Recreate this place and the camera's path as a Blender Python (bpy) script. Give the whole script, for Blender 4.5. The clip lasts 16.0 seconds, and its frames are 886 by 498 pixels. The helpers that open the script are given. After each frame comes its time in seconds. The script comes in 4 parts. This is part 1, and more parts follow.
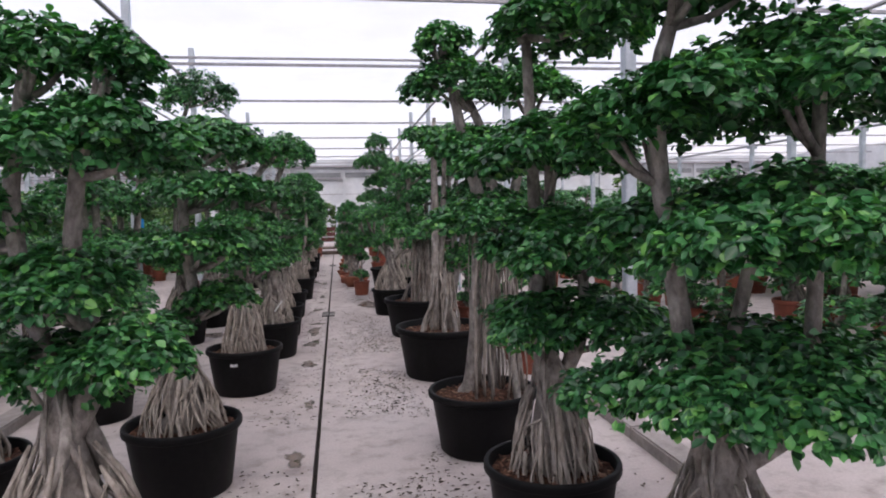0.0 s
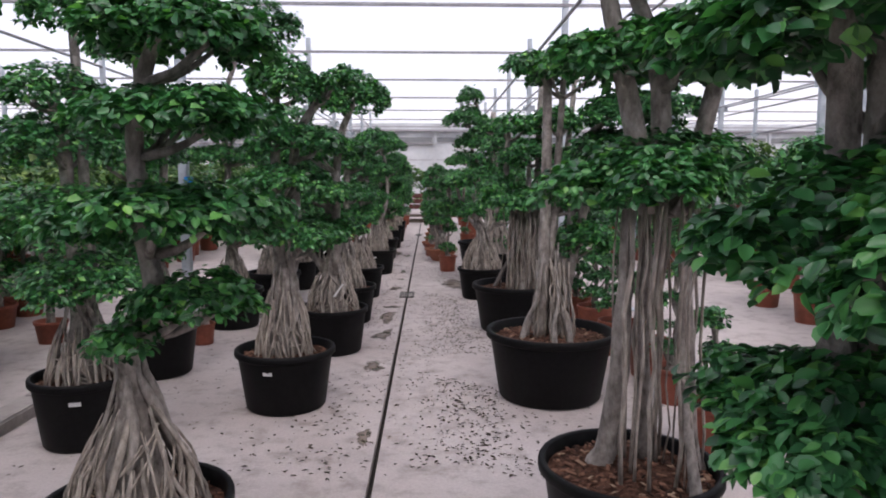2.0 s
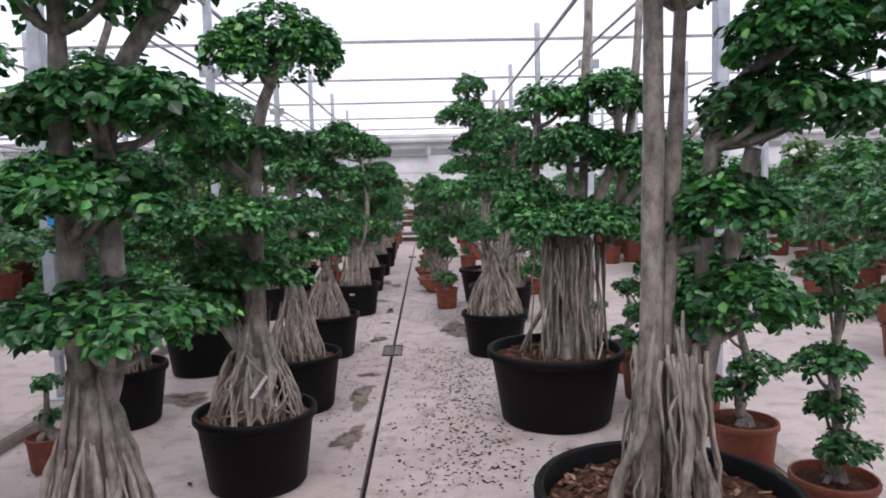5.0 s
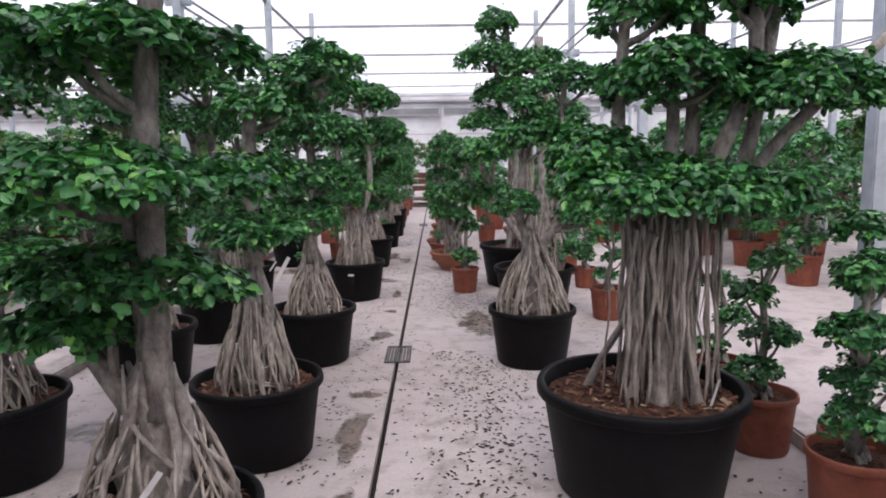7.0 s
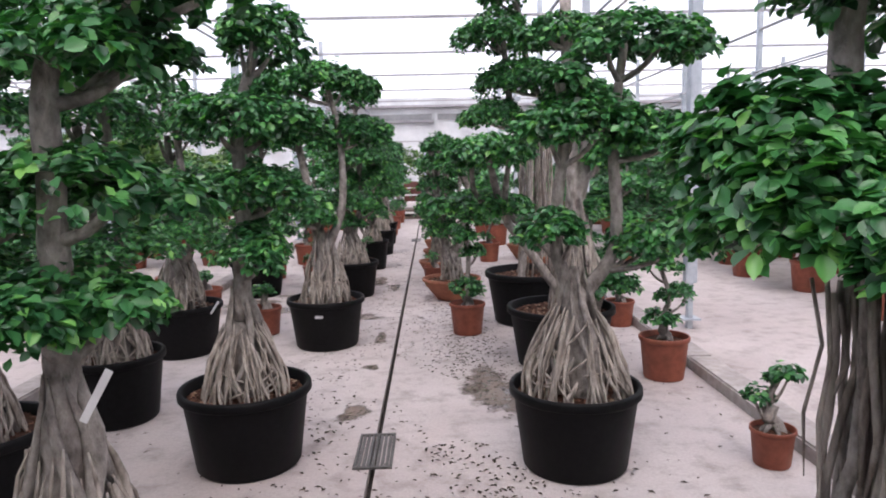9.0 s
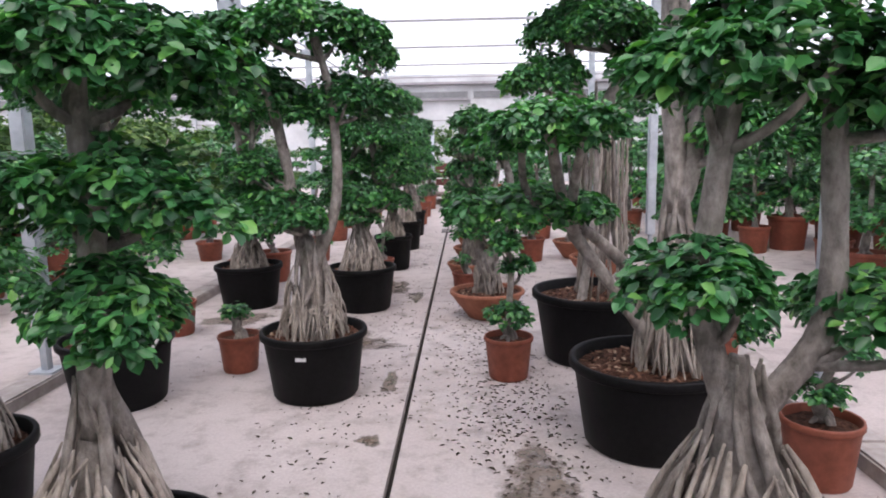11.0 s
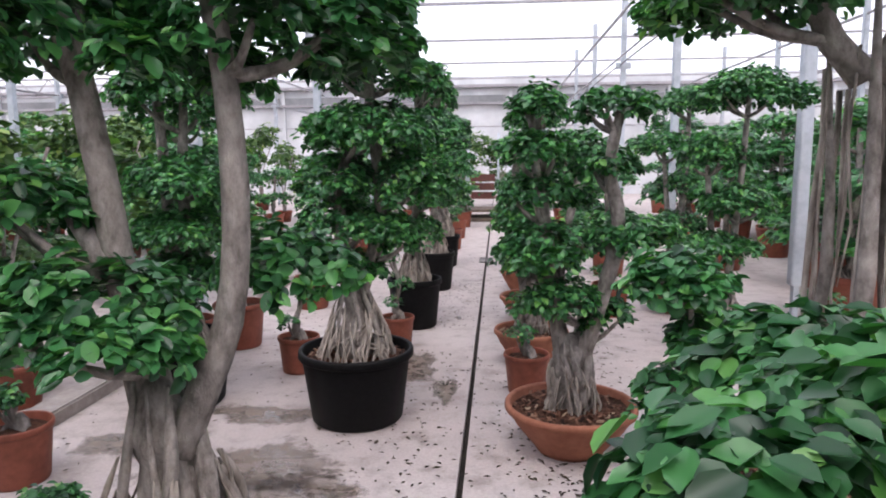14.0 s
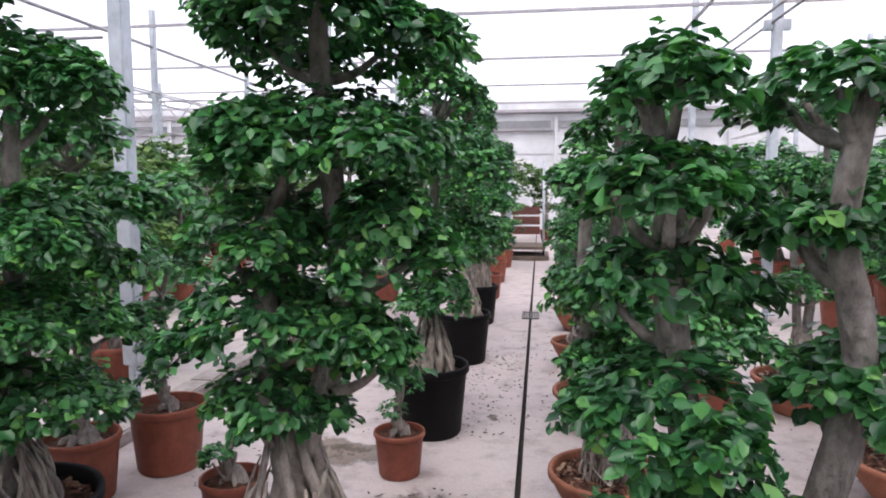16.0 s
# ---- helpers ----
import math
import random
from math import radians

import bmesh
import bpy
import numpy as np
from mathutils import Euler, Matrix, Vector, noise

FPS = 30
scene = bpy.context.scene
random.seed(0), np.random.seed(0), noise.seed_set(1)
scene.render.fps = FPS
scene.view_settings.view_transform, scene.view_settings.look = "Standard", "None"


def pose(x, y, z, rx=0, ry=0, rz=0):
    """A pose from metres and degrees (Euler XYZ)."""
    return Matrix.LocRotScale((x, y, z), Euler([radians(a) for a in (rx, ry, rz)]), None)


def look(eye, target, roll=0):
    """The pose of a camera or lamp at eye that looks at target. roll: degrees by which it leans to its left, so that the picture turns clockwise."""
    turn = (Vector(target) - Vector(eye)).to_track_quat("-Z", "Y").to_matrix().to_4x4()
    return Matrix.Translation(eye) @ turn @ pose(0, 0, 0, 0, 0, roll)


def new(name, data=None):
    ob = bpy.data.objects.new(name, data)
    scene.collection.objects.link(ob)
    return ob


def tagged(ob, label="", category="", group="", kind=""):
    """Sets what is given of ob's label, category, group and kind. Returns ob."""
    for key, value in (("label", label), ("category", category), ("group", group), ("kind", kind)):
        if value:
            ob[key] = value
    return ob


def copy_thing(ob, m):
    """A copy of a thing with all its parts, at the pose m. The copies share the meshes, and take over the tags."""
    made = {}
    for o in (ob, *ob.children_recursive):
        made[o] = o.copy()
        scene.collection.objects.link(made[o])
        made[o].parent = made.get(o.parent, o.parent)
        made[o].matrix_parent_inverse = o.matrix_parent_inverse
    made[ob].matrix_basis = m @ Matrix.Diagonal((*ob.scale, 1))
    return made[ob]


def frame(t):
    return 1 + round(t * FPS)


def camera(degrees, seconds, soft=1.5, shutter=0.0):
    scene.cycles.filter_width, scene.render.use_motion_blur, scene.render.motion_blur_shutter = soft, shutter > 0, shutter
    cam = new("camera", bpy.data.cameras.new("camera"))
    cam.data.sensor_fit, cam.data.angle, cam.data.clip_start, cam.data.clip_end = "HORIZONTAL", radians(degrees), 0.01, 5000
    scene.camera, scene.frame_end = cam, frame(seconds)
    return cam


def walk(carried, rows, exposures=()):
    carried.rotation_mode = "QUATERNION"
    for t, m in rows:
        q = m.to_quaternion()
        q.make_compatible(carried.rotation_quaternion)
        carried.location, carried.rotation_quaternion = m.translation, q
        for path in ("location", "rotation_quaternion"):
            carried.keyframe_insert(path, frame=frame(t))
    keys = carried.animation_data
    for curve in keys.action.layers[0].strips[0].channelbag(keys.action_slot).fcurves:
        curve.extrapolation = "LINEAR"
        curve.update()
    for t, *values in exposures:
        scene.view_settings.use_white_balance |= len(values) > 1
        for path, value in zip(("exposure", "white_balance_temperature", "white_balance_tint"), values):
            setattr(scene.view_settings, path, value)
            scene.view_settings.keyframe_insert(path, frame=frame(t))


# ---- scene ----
cam = camera(67.2, 16.0, 1.9)
PATH = [
    (0, (0.187, -0.416, 1.64), (0.498, 1.556, 1.53), -1.3),
    (0.5, (0.274, 0.038, 1.638), (0.497, 2.022, 1.528), -0.2),
    (1, (0.316, 0.489, 1.611), (0.553, 2.467, 1.441), -0.2),
    (1.5, (0.319, 0.921, 1.603), (0.452, 2.907, 1.41), 0.1),
    (2, (0.309, 1.366, 1.586), (0.351, 3.356, 1.386), 0.1),
    (2.5, (0.295, 1.799, 1.596), (0.422, 3.785, 1.393), -0.2),
    (3, (0.297, 2.245, 1.609), (0.362, 4.237, 1.436), -0.8),
    (3.5, (0.297, 2.666, 1.597), (0.402, 4.657, 1.434), -0.1),
    (4, (0.357, 3.119, 1.58), (0.475, 5.108, 1.405), -1.2),
    (4.2, (0.37, 3.294, 1.579), (0.475, 5.285, 1.423), -1.4),
    (6.3, (0.36, 4.894, 1.519), (0.368, 6.885, 1.329), -0.9),
    (6.5, (0.353, 5.061, 1.515), (0.383, 7.046, 1.278), -1.1),
    (7, (0.321, 5.517, 1.527), (0.338, 7.5, 1.263), -0.8),
    (7.5, (0.31, 5.931, 1.521), (0.321, 7.912, 1.248), -0.4),
    (8, (0.325, 6.375, 1.504), (0.289, 8.358, 1.246), -1.1),
    (8.5, (0.327, 6.79, 1.496), (0.29, 8.773, 1.241), -0.8),
    (9, (0.33, 7.221, 1.502), (0.363, 9.206, 1.263), -1.3),
    (9.2, (0.34, 7.394, 1.502), (0.368, 9.378, 1.25), -2.0),
    (11.3, (0.371, 9.126, 1.518), (0.295, 11.103, 1.224), -0.9),
    (11.5, (0.366, 9.296, 1.52), (0.293, 11.275, 1.238), -1.1),
    (12, (0.336, 9.756, 1.529), (0.18, 11.732, 1.26), -1.2),
    (12.5, (0.292, 10.177, 1.51), (0.107, 12.15, 1.242), -0.7),
    (13, (0.274, 10.647, 1.489), (0.092, 12.62, 1.212), -1.6),
    (13.5, (0.226, 11.037, 1.506), (-0.009, 13.0, 1.206), -0.9),
    (14, (0.173, 11.492, 1.504), (0.009, 13.467, 1.237), -0.5),
    (14.5, (0.127, 11.955, 1.525), (-0.056, 13.928, 1.255), -1.9),
    (15, (0.109, 12.41, 1.528), (-0.082, 14.383, 1.265), -0.8),
    (15.5, (0.114, 12.855, 1.526), (-0.111, 14.831, 1.313), -2.2),
    (16, (0.096, 13.33, 1.543), (-0.19, 15.301, 1.36), -0.1),
]
SKY, SUN = 0.15, 2.1
EXPOSURES = [(0.0, 0.25), (4.0, 0.45), (7.0, 0.62), (9.0, 0.82), (12.0, 0.82), (16.0, 0.9)]
walk(cam, [(t, look(eye, target, roll)) for t, eye, target, roll in PATH], EXPOSURES)

# ---- world and light ----
world = bpy.data.worlds.new("overcast_sky")
scene.world = world
world.use_nodes = True
wn, wl = world.node_tree.nodes, world.node_tree.links
sky = wn.new("ShaderNodeTexSky")
sky.sky_type = "NISHITA"
sky.sun_disc = False
sky.sun_elevation = radians(52)
sky.sun_rotation = radians(160)
sky.air_density, sky.dust_density, sky.ozone_density = 1.0, 4.0, 1.0
wl.new(sky.outputs[0], wn["Background"].inputs[0])
wn["Background"].inputs[1].default_value = SKY
sun_data = bpy.data.lights.new("sun", "SUN")
sun_data.energy = SUN
sun_data.angle = radians(35)
sun_data.color = (1.0, 0.96, 0.93)
sun = new("sun", sun_data)
sun.matrix_world = look((0, 0, 20), (2.5, 8.5, 0))

# ---- materials ----


def mat(name, rough=0.6, metal=0.0, spec=0.5):
    m = bpy.data.materials.new(name)
    m.use_nodes = True
    b = m.node_tree.nodes["Principled BSDF"]
    b.inputs["Roughness"].default_value = rough
    b.inputs["Metallic"].default_value = metal
    b.inputs["Specular IOR Level"].default_value = spec
    return m, m.node_tree.nodes, m.node_tree.links, b


def ramp(nodes, links, src, stops):
    r = nodes.new("ShaderNodeValToRGB")
    els = r.color_ramp.elements
    while len(els) < len(stops):
        els.new(0.5)
    for e, (p, c) in zip(els, stops):
        e.position, e.color = p, (*c, 1)
    links.new(src, r.inputs[0])
    return r.outputs[0]


def noise_tex(nodes, links, scale, detail=4, rough=0.6, stretch=(1, 1, 1), space="Object"):
    tc = nodes.new("ShaderNodeTexCoord")
    mp = nodes.new("ShaderNodeMapping")
    mp.inputs["Scale"].default_value = stretch
    links.new(tc.outputs[space], mp.inputs[0])
    n = nodes.new("ShaderNodeTexNoise")
    n.inputs["Scale"].default_value = scale
    n.inputs["Detail"].default_value = detail
    n.inputs["Roughness"].default_value = rough
    links.new(mp.outputs[0], n.inputs[0])
    return n.outputs[0]


def mixc(nodes, links, fac, a, b, mode="MIX"):
    n = nodes.new("ShaderNodeMix")
    n.data_type, n.blend_type = "RGBA", mode
    for sock, v in ((n.inputs[0], fac), (n.inputs[6], a), (n.inputs[7], b)):
        if hasattr(v, "links"):
            links.new(v, sock)
        else:
            sock.default_value = v if isinstance(v, float) else (*v, 1)
    return n.outputs[2]


def bump(nodes, links, b, src, strength, dist=0.01):
    n = nodes.new("ShaderNodeBump")
    n.inputs["Strength"].default_value = strength
    n.inputs["Distance"].default_value = dist
    links.new(src, n.inputs["Height"])
    links.new(n.outputs[0], b.inputs["Normal"])


def two_scale(name, dark, light, fine, coarse, rough, bump_strength=0.2, metal=0.0, spec=0.5, stretch=(1, 1, 1), dist=0.005, space="Object"):
    m, n, l, b = mat(name, rough, metal, spec)
    f = noise_tex(n, l, fine, 5, 0.65, stretch, space)
    c = noise_tex(n, l, coarse, 3, 0.5, (1, 1, 1), space)
    col = ramp(n, l, f, [(0.3, dark), (0.7, light)])
    shade = ramp(n, l, c, [(0.3, (0.72, 0.72, 0.72)), (0.7, (1.05, 1.05, 1.05))])
    l.new(mixc(n, l, 1.0, col, shade, "MULTIPLY"), b.inputs["Base Color"])
    bump(n, l, b, f, bump_strength, dist)
    return m


def leaf_material(name, stops, rough=0.33):
    m, n, l, b = mat(name, rough, 0, 0.5)
    g = n.new("ShaderNodeNewGeometry")
    col = ramp(n, l, g.outputs["Random Per Island"], stops)
    patch = ramp(n, l, noise_tex(n, l, 2.2, 2), [(0.3, (0.6, 0.68, 0.7)), (0.55, (1.0, 1.0, 1.0)), (0.72, (1.5, 1.35, 1.1))])
    col = mixc(n, l, 1.0, col, patch, "MULTIPLY")
    l.new(col, b.inputs["Base Color"])
    tr = n.new("ShaderNodeBsdfTranslucent")
    l.new(mixc(n, l, 1.0, col, (1.1, 1.5, 0.6), "MULTIPLY"), tr.inputs[0])
    mx = n.new("ShaderNodeMixShader")
    mx.inputs[0].default_value = 0.2
    l.new(b.outputs[0], mx.inputs[1])
    l.new(tr.outputs[0], mx.inputs[2])
    l.new(mx.outputs[0], n["Material Output"].inputs[0])
    return m


LEAF = leaf_material("ficus_leaf", [(0.0, (0.014, 0.056, 0.023)), (0.35, (0.036, 0.142, 0.05)), (0.75, (0.074, 0.255, 0.082)), (0.93, (0.115, 0.33, 0.09)), (1.0, (0.2, 0.45, 0.11))])
LEAF_PALE = leaf_material("pale_leaf", [(0.0, (0.04, 0.09, 0.025)), (0.6, (0.09, 0.19, 0.05)), (1.0, (0.2, 0.3, 0.08))], 0.5)
BARK = two_scale("grey_bark", (0.13, 0.113, 0.1), (0.47, 0.43, 0.395), 22, 4, 0.85, 0.8, 0, 0.2, (1, 1, 0.6), 0.02)
ROOT = two_scale("aerial_root_bark", (0.14, 0.117, 0.098), (0.58, 0.52, 0.46), 26, 4, 0.8, 0.4, 0, 0.2, (1, 1, 0.3), 0.006)
BLACK = two_scale("black_plastic", (0.0035, 0.0035, 0.004), (0.009, 0.009, 0.0095), 30, 3, 0.55, 0.08, 0, 0.14)
TERRA = two_scale("terracotta_plastic", (0.2, 0.058, 0.034), (0.31, 0.095, 0.058), 18, 3, 0.55, 0.08, 0, 0.35)
CLAY = two_scale("clay", (0.27, 0.1, 0.06), (0.40, 0.165, 0.1), 14, 3, 0.75, 0.15, 0, 0.3)
SOIL = two_scale("bark_mulch", (0.025, 0.013, 0.009), (0.17, 0.085, 0.056), 38, 5, 0.95, 1.0, 0, 0.15, (1, 1, 1), 0.03)
STEEL = two_scale("galvanised_steel", (0.42, 0.47, 0.52), (0.58, 0.63, 0.68), 12, 2, 0.5, 0.03, 0.25)
PIPE = two_scale("grey_pipe", (0.32, 0.31, 0.33), (0.44, 0.43, 0.45), 12, 2, 0.5, 0.03, 0.2)
WHITE = two_scale("white_panel", (0.6, 0.63, 0.65), (0.72, 0.74, 0.76), 3, 0.6, 0.5, 0.03)
GREY = two_scale("grey_panel", (0.2, 0.21, 0.22), (0.3, 0.31, 0.32), 4, 0.8, 0.5, 0.03)
KERB = two_scale("kerb_concrete", (0.3, 0.27, 0.25), (0.46, 0.42, 0.40), 14, 2, 0.9, 0.3)
WOOD = two_scale("cart_wood", (0.1, 0.075, 0.06), (0.2, 0.16, 0.13), 14, 3, 0.8, 0.3, 0, 0.3, (8, 1, 1))
RED = two_scale("red_crate", (0.1, 0.035, 0.028), (0.17, 0.06, 0.045), 10, 2, 0.6, 0.1)
PAPER = two_scale("white_label", (0.72, 0.72, 0.72), (0.82, 0.82, 0.82), 30, 5, 0.5, 0.02)
BLUE = two_scale("blue_card", (0.01, 0.3, 0.75), (0.02, 0.36, 0.85), 20, 5, 0.5, 0.02)
IRON = two_scale("grate_iron", (0.11, 0.105, 0.1), (0.19, 0.18, 0.17), 40, 6, 0.6, 0.1, 0.4)
SLIT_DARK = two_scale("dark_slit_bottom", (0.012, 0.01, 0.008), (0.04, 0.032, 0.026), 30, 4, 0.9, 0.5)
LITTER = two_scale("dry_leaf", (0.03, 0.024, 0.018), (0.11, 0.085, 0.06), 4, 9, 0.8, 0.1)


def chip_material():
    m, n, l, b = mat("bark_chips", 0.9, 0, 0.2)
    g = n.new("ShaderNodeNewGeometry")
    l.new(ramp(n, l, g.outputs["Random Per Island"], [(0.0, (0.02, 0.011, 0.008)), (0.5, (0.11, 0.052, 0.034)), (0.85, (0.2, 0.105, 0.07)), (1.0, (0.36, 0.27, 0.19))]), b.inputs["Base Color"])
    return m


CHIPS = chip_material()


def floor_material():
    m, n, l, b = mat("pale_concrete", 0.75, 0, 0.3)
    fine = noise_tex(n, l, 60, 6, 0.7)
    mid = noise_tex(n, l, 5.0, 6, 0.65)
    big = noise_tex(n, l, 0.55, 4, 0.6)
    col = ramp(n, l, fine, [(0.25, (0.42, 0.378, 0.362)), (0.75, (0.56, 0.512, 0.495))])
    col = mixc(n, l, 1.0, col, ramp(n, l, mid, [(0.28, (0.66, 0.63, 0.61)), (0.5, (1, 1, 1)), (0.75, (1.08, 1.06, 1.07))]), "MULTIPLY")
    col = mixc(n, l, 1.0, col, ramp(n, l, big, [(0.3, (0.8, 0.77, 0.76)), (0.6, (1.04, 1.04, 1.04))]), "MULTIPLY")
    l.new(col, b.inputs["Base Color"])
    l.new(ramp(n, l, big, [(0.35, (0.55, 0.55, 0.55)), (0.6, (0.82, 0.82, 0.82))]), b.inputs["Roughness"])
    bump(n, l, b, fine, 0.25, 0.004)
    return m


FLOOR = floor_material()


def stain_material():
    m, n, l, b = mat("wet_stain", 0.25, 0, 0.5)
    c = noise_tex(n, l, 9, 5, 0.7)
    l.new(ramp(n, l, c, [(0.3, (0.13, 0.10, 0.075)), (0.7, (0.29, 0.235, 0.19))]), b.inputs["Base Color"])
    l.new(ramp(n, l, c, [(0.4, (0.12, 0.12, 0.12)), (0.65, (0.6, 0.6, 0.6))]), b.inputs["Roughness"])
    rim, wear = n.new("ShaderNodeAttribute"), n.new("ShaderNodeMath")
    rim.attribute_name = "rim"
    wear.operation = "MULTIPLY_ADD"
    l.new(noise_tex(n, l, 7, 6, 0.7), wear.inputs[0])
    wear.inputs[1].default_value = 0.8
    l.new(rim.outputs["Fac"], wear.inputs[2])
    l.new(ramp(n, l, wear.outputs[0], [(0.0, (0.85, 0.85, 0.85)), (0.6, (0.8, 0.8, 0.8)), (0.85, (0.6, 0.6, 0.6)), (0.95, (0.2, 0.2, 0.2)), (1.0, (0.0, 0.0, 0.0))]), b.inputs["Alpha"])
    return m


STAIN = stain_material()


def roof_material():
    m, n, l, b = mat("whitened_roof_glass", 0.5)
    tp, tr, mx = n.new("ShaderNodeBsdfTransparent"), n.new("ShaderNodeBsdfTranslucent"), n.new("ShaderNodeMixShader")
    tp.inputs[0].default_value = (0.98, 0.965, 0.985, 1)
    l.new(ramp(n, l, noise_tex(n, l, 0.6, 4), [(0.3, (0.84, 0.82, 0.85)), (0.7, (0.92, 0.9, 0.93))]), tr.inputs[0])
    mx.inputs[0].default_value = 0.42
    l.new(tp.outputs[0], mx.inputs[1])
    l.new(tr.outputs[0], mx.inputs[2])
    l.new(mx.outputs[0], n["Material Output"].inputs[0])
    return m


ROOF = roof_material()

# ---- mesh helpers ----


def mesh_ob(name, verts, faces, material, parent=None, smooth=False):
    me = bpy.data.meshes.new(name)
    me.from_pydata([tuple(v) for v in verts] if not isinstance(verts, np.ndarray) else verts.tolist(), [], faces if isinstance(faces, list) else faces.tolist())
    me.materials.append(material)
    if smooth:
        me.polygons.foreach_set("use_smooth", [True] * len(me.polygons))
    me.update()
    ob = new(name, me)
    if parent:
        ob.parent = parent
    return ob


def part(name, bm, material, parent=None, label=""):
    me = bpy.data.meshes.new(name)
    bm.to_mesh(me)
    bm.free()
    me.materials.append(material)
    ob = new(name, me)
    if parent:
        ob.parent = parent
    if label:
        ob["label"] = label
    return ob


def add_box(bm, x0, x1, y0, y1, z0, z1, bevel=0.0):
    geo = bmesh.ops.create_cube(bm, size=1.0)
    m = Matrix.Translation(((x0 + x1) / 2, (y0 + y1) / 2, (z0 + z1) / 2)) @ Matrix.Diagonal((x1 - x0, y1 - y0, z1 - z0, 1))
    bmesh.ops.transform(bm, matrix=m, verts=geo["verts"])
    if bevel:
        edges = list({e for v in geo["verts"] for e in v.link_edges})
        bmesh.ops.bevel(bm, geom=edges, offset=bevel, segments=2, affect="EDGES")
    return bm


def boxed(x0, x1, y0, y1, z0, z1, bevel=0.0):
    return add_box(bmesh.new(), x0, x1, y0, y1, z0, z1, bevel)


class Tubes:
    """Gathers tapered tubes along bent lines into one mesh."""

    def __init__(self):
        self.v, self.f = [], []

    def add(self, pts, radii, sides=7, wobble=0.0):
        pts = [Vector(p) for p in pts]
        start = len(self.v)
        ref = Vector((0.31, 0.95, 0.07)).normalized()
        for i, p in enumerate(pts):
            d = (pts[min(i + 1, len(pts) - 1)] - pts[max(i - 1, 0)]).normalized()
            a = d.cross(ref)
            if a.length < 0.05:
                a = d.cross(Vector((1, 0, 0)))
            a.normalize()
            b = d.cross(a)
            for k in range(sides):
                w = 2 * math.pi * k / sides
                r = radii[i] * (1 + wobble * (random.random() - 0.5) * 2)
                self.v.append(p + a * (math.cos(w) * r) + b * (math.sin(w) * r))
        n = len(pts)
        for i in range(n - 1):
            for k in range(sides):
                q = start + i * sides
                self.f.append((q + k, q + (k + 1) % sides, q + sides + (k + 1) % sides, q + sides + k))
        self.f.append(tuple(start + k for k in range(sides))[::-1])
        self.f.append(tuple(start + (n - 1) * sides + k for k in range(sides)))

    def make(self, name, material, parent=None):
        return mesh_ob(name, self.v, self.f, material, parent, True)


def curve_pts(ctrl, n):
    """Points along a smooth line through the control points."""
    c = [Vector(p) for p in ctrl]
    c = [c[0] * 2 - c[1]] + c + [c[-1] * 2 - c[-2]]
    out = []
    spans = len(c) - 3
    for i in range(n + 1):
        s = min(i / n * spans, spans - 1e-6)
        k = int(s)
        t = s - k
        a, b, d, e = c[k], c[k + 1], c[k + 2], c[k + 3]
        out.append(0.5 * ((2 * b) + (d - a) * t + (2 * a - 5 * b + 4 * d - e) * t * t + (3 * b - a - 3 * d + e) * t ** 3))
    return out


def lathe(profile, sides, oval=1.0):
    v, f = [], []
    for r, z in profile:
        for k in range(sides):
            w = 2 * math.pi * k / sides
            v.append((r * math.cos(w), r * math.sin(w) * oval, z))
    for i in range(len(profile) - 1):
        for k in range(sides):
            q = i * sides
            f.append((q + k, q + (k + 1) % sides, q + sides + (k + 1) % sides, q + sides + k))
    return v, f


# ---- foliage ----


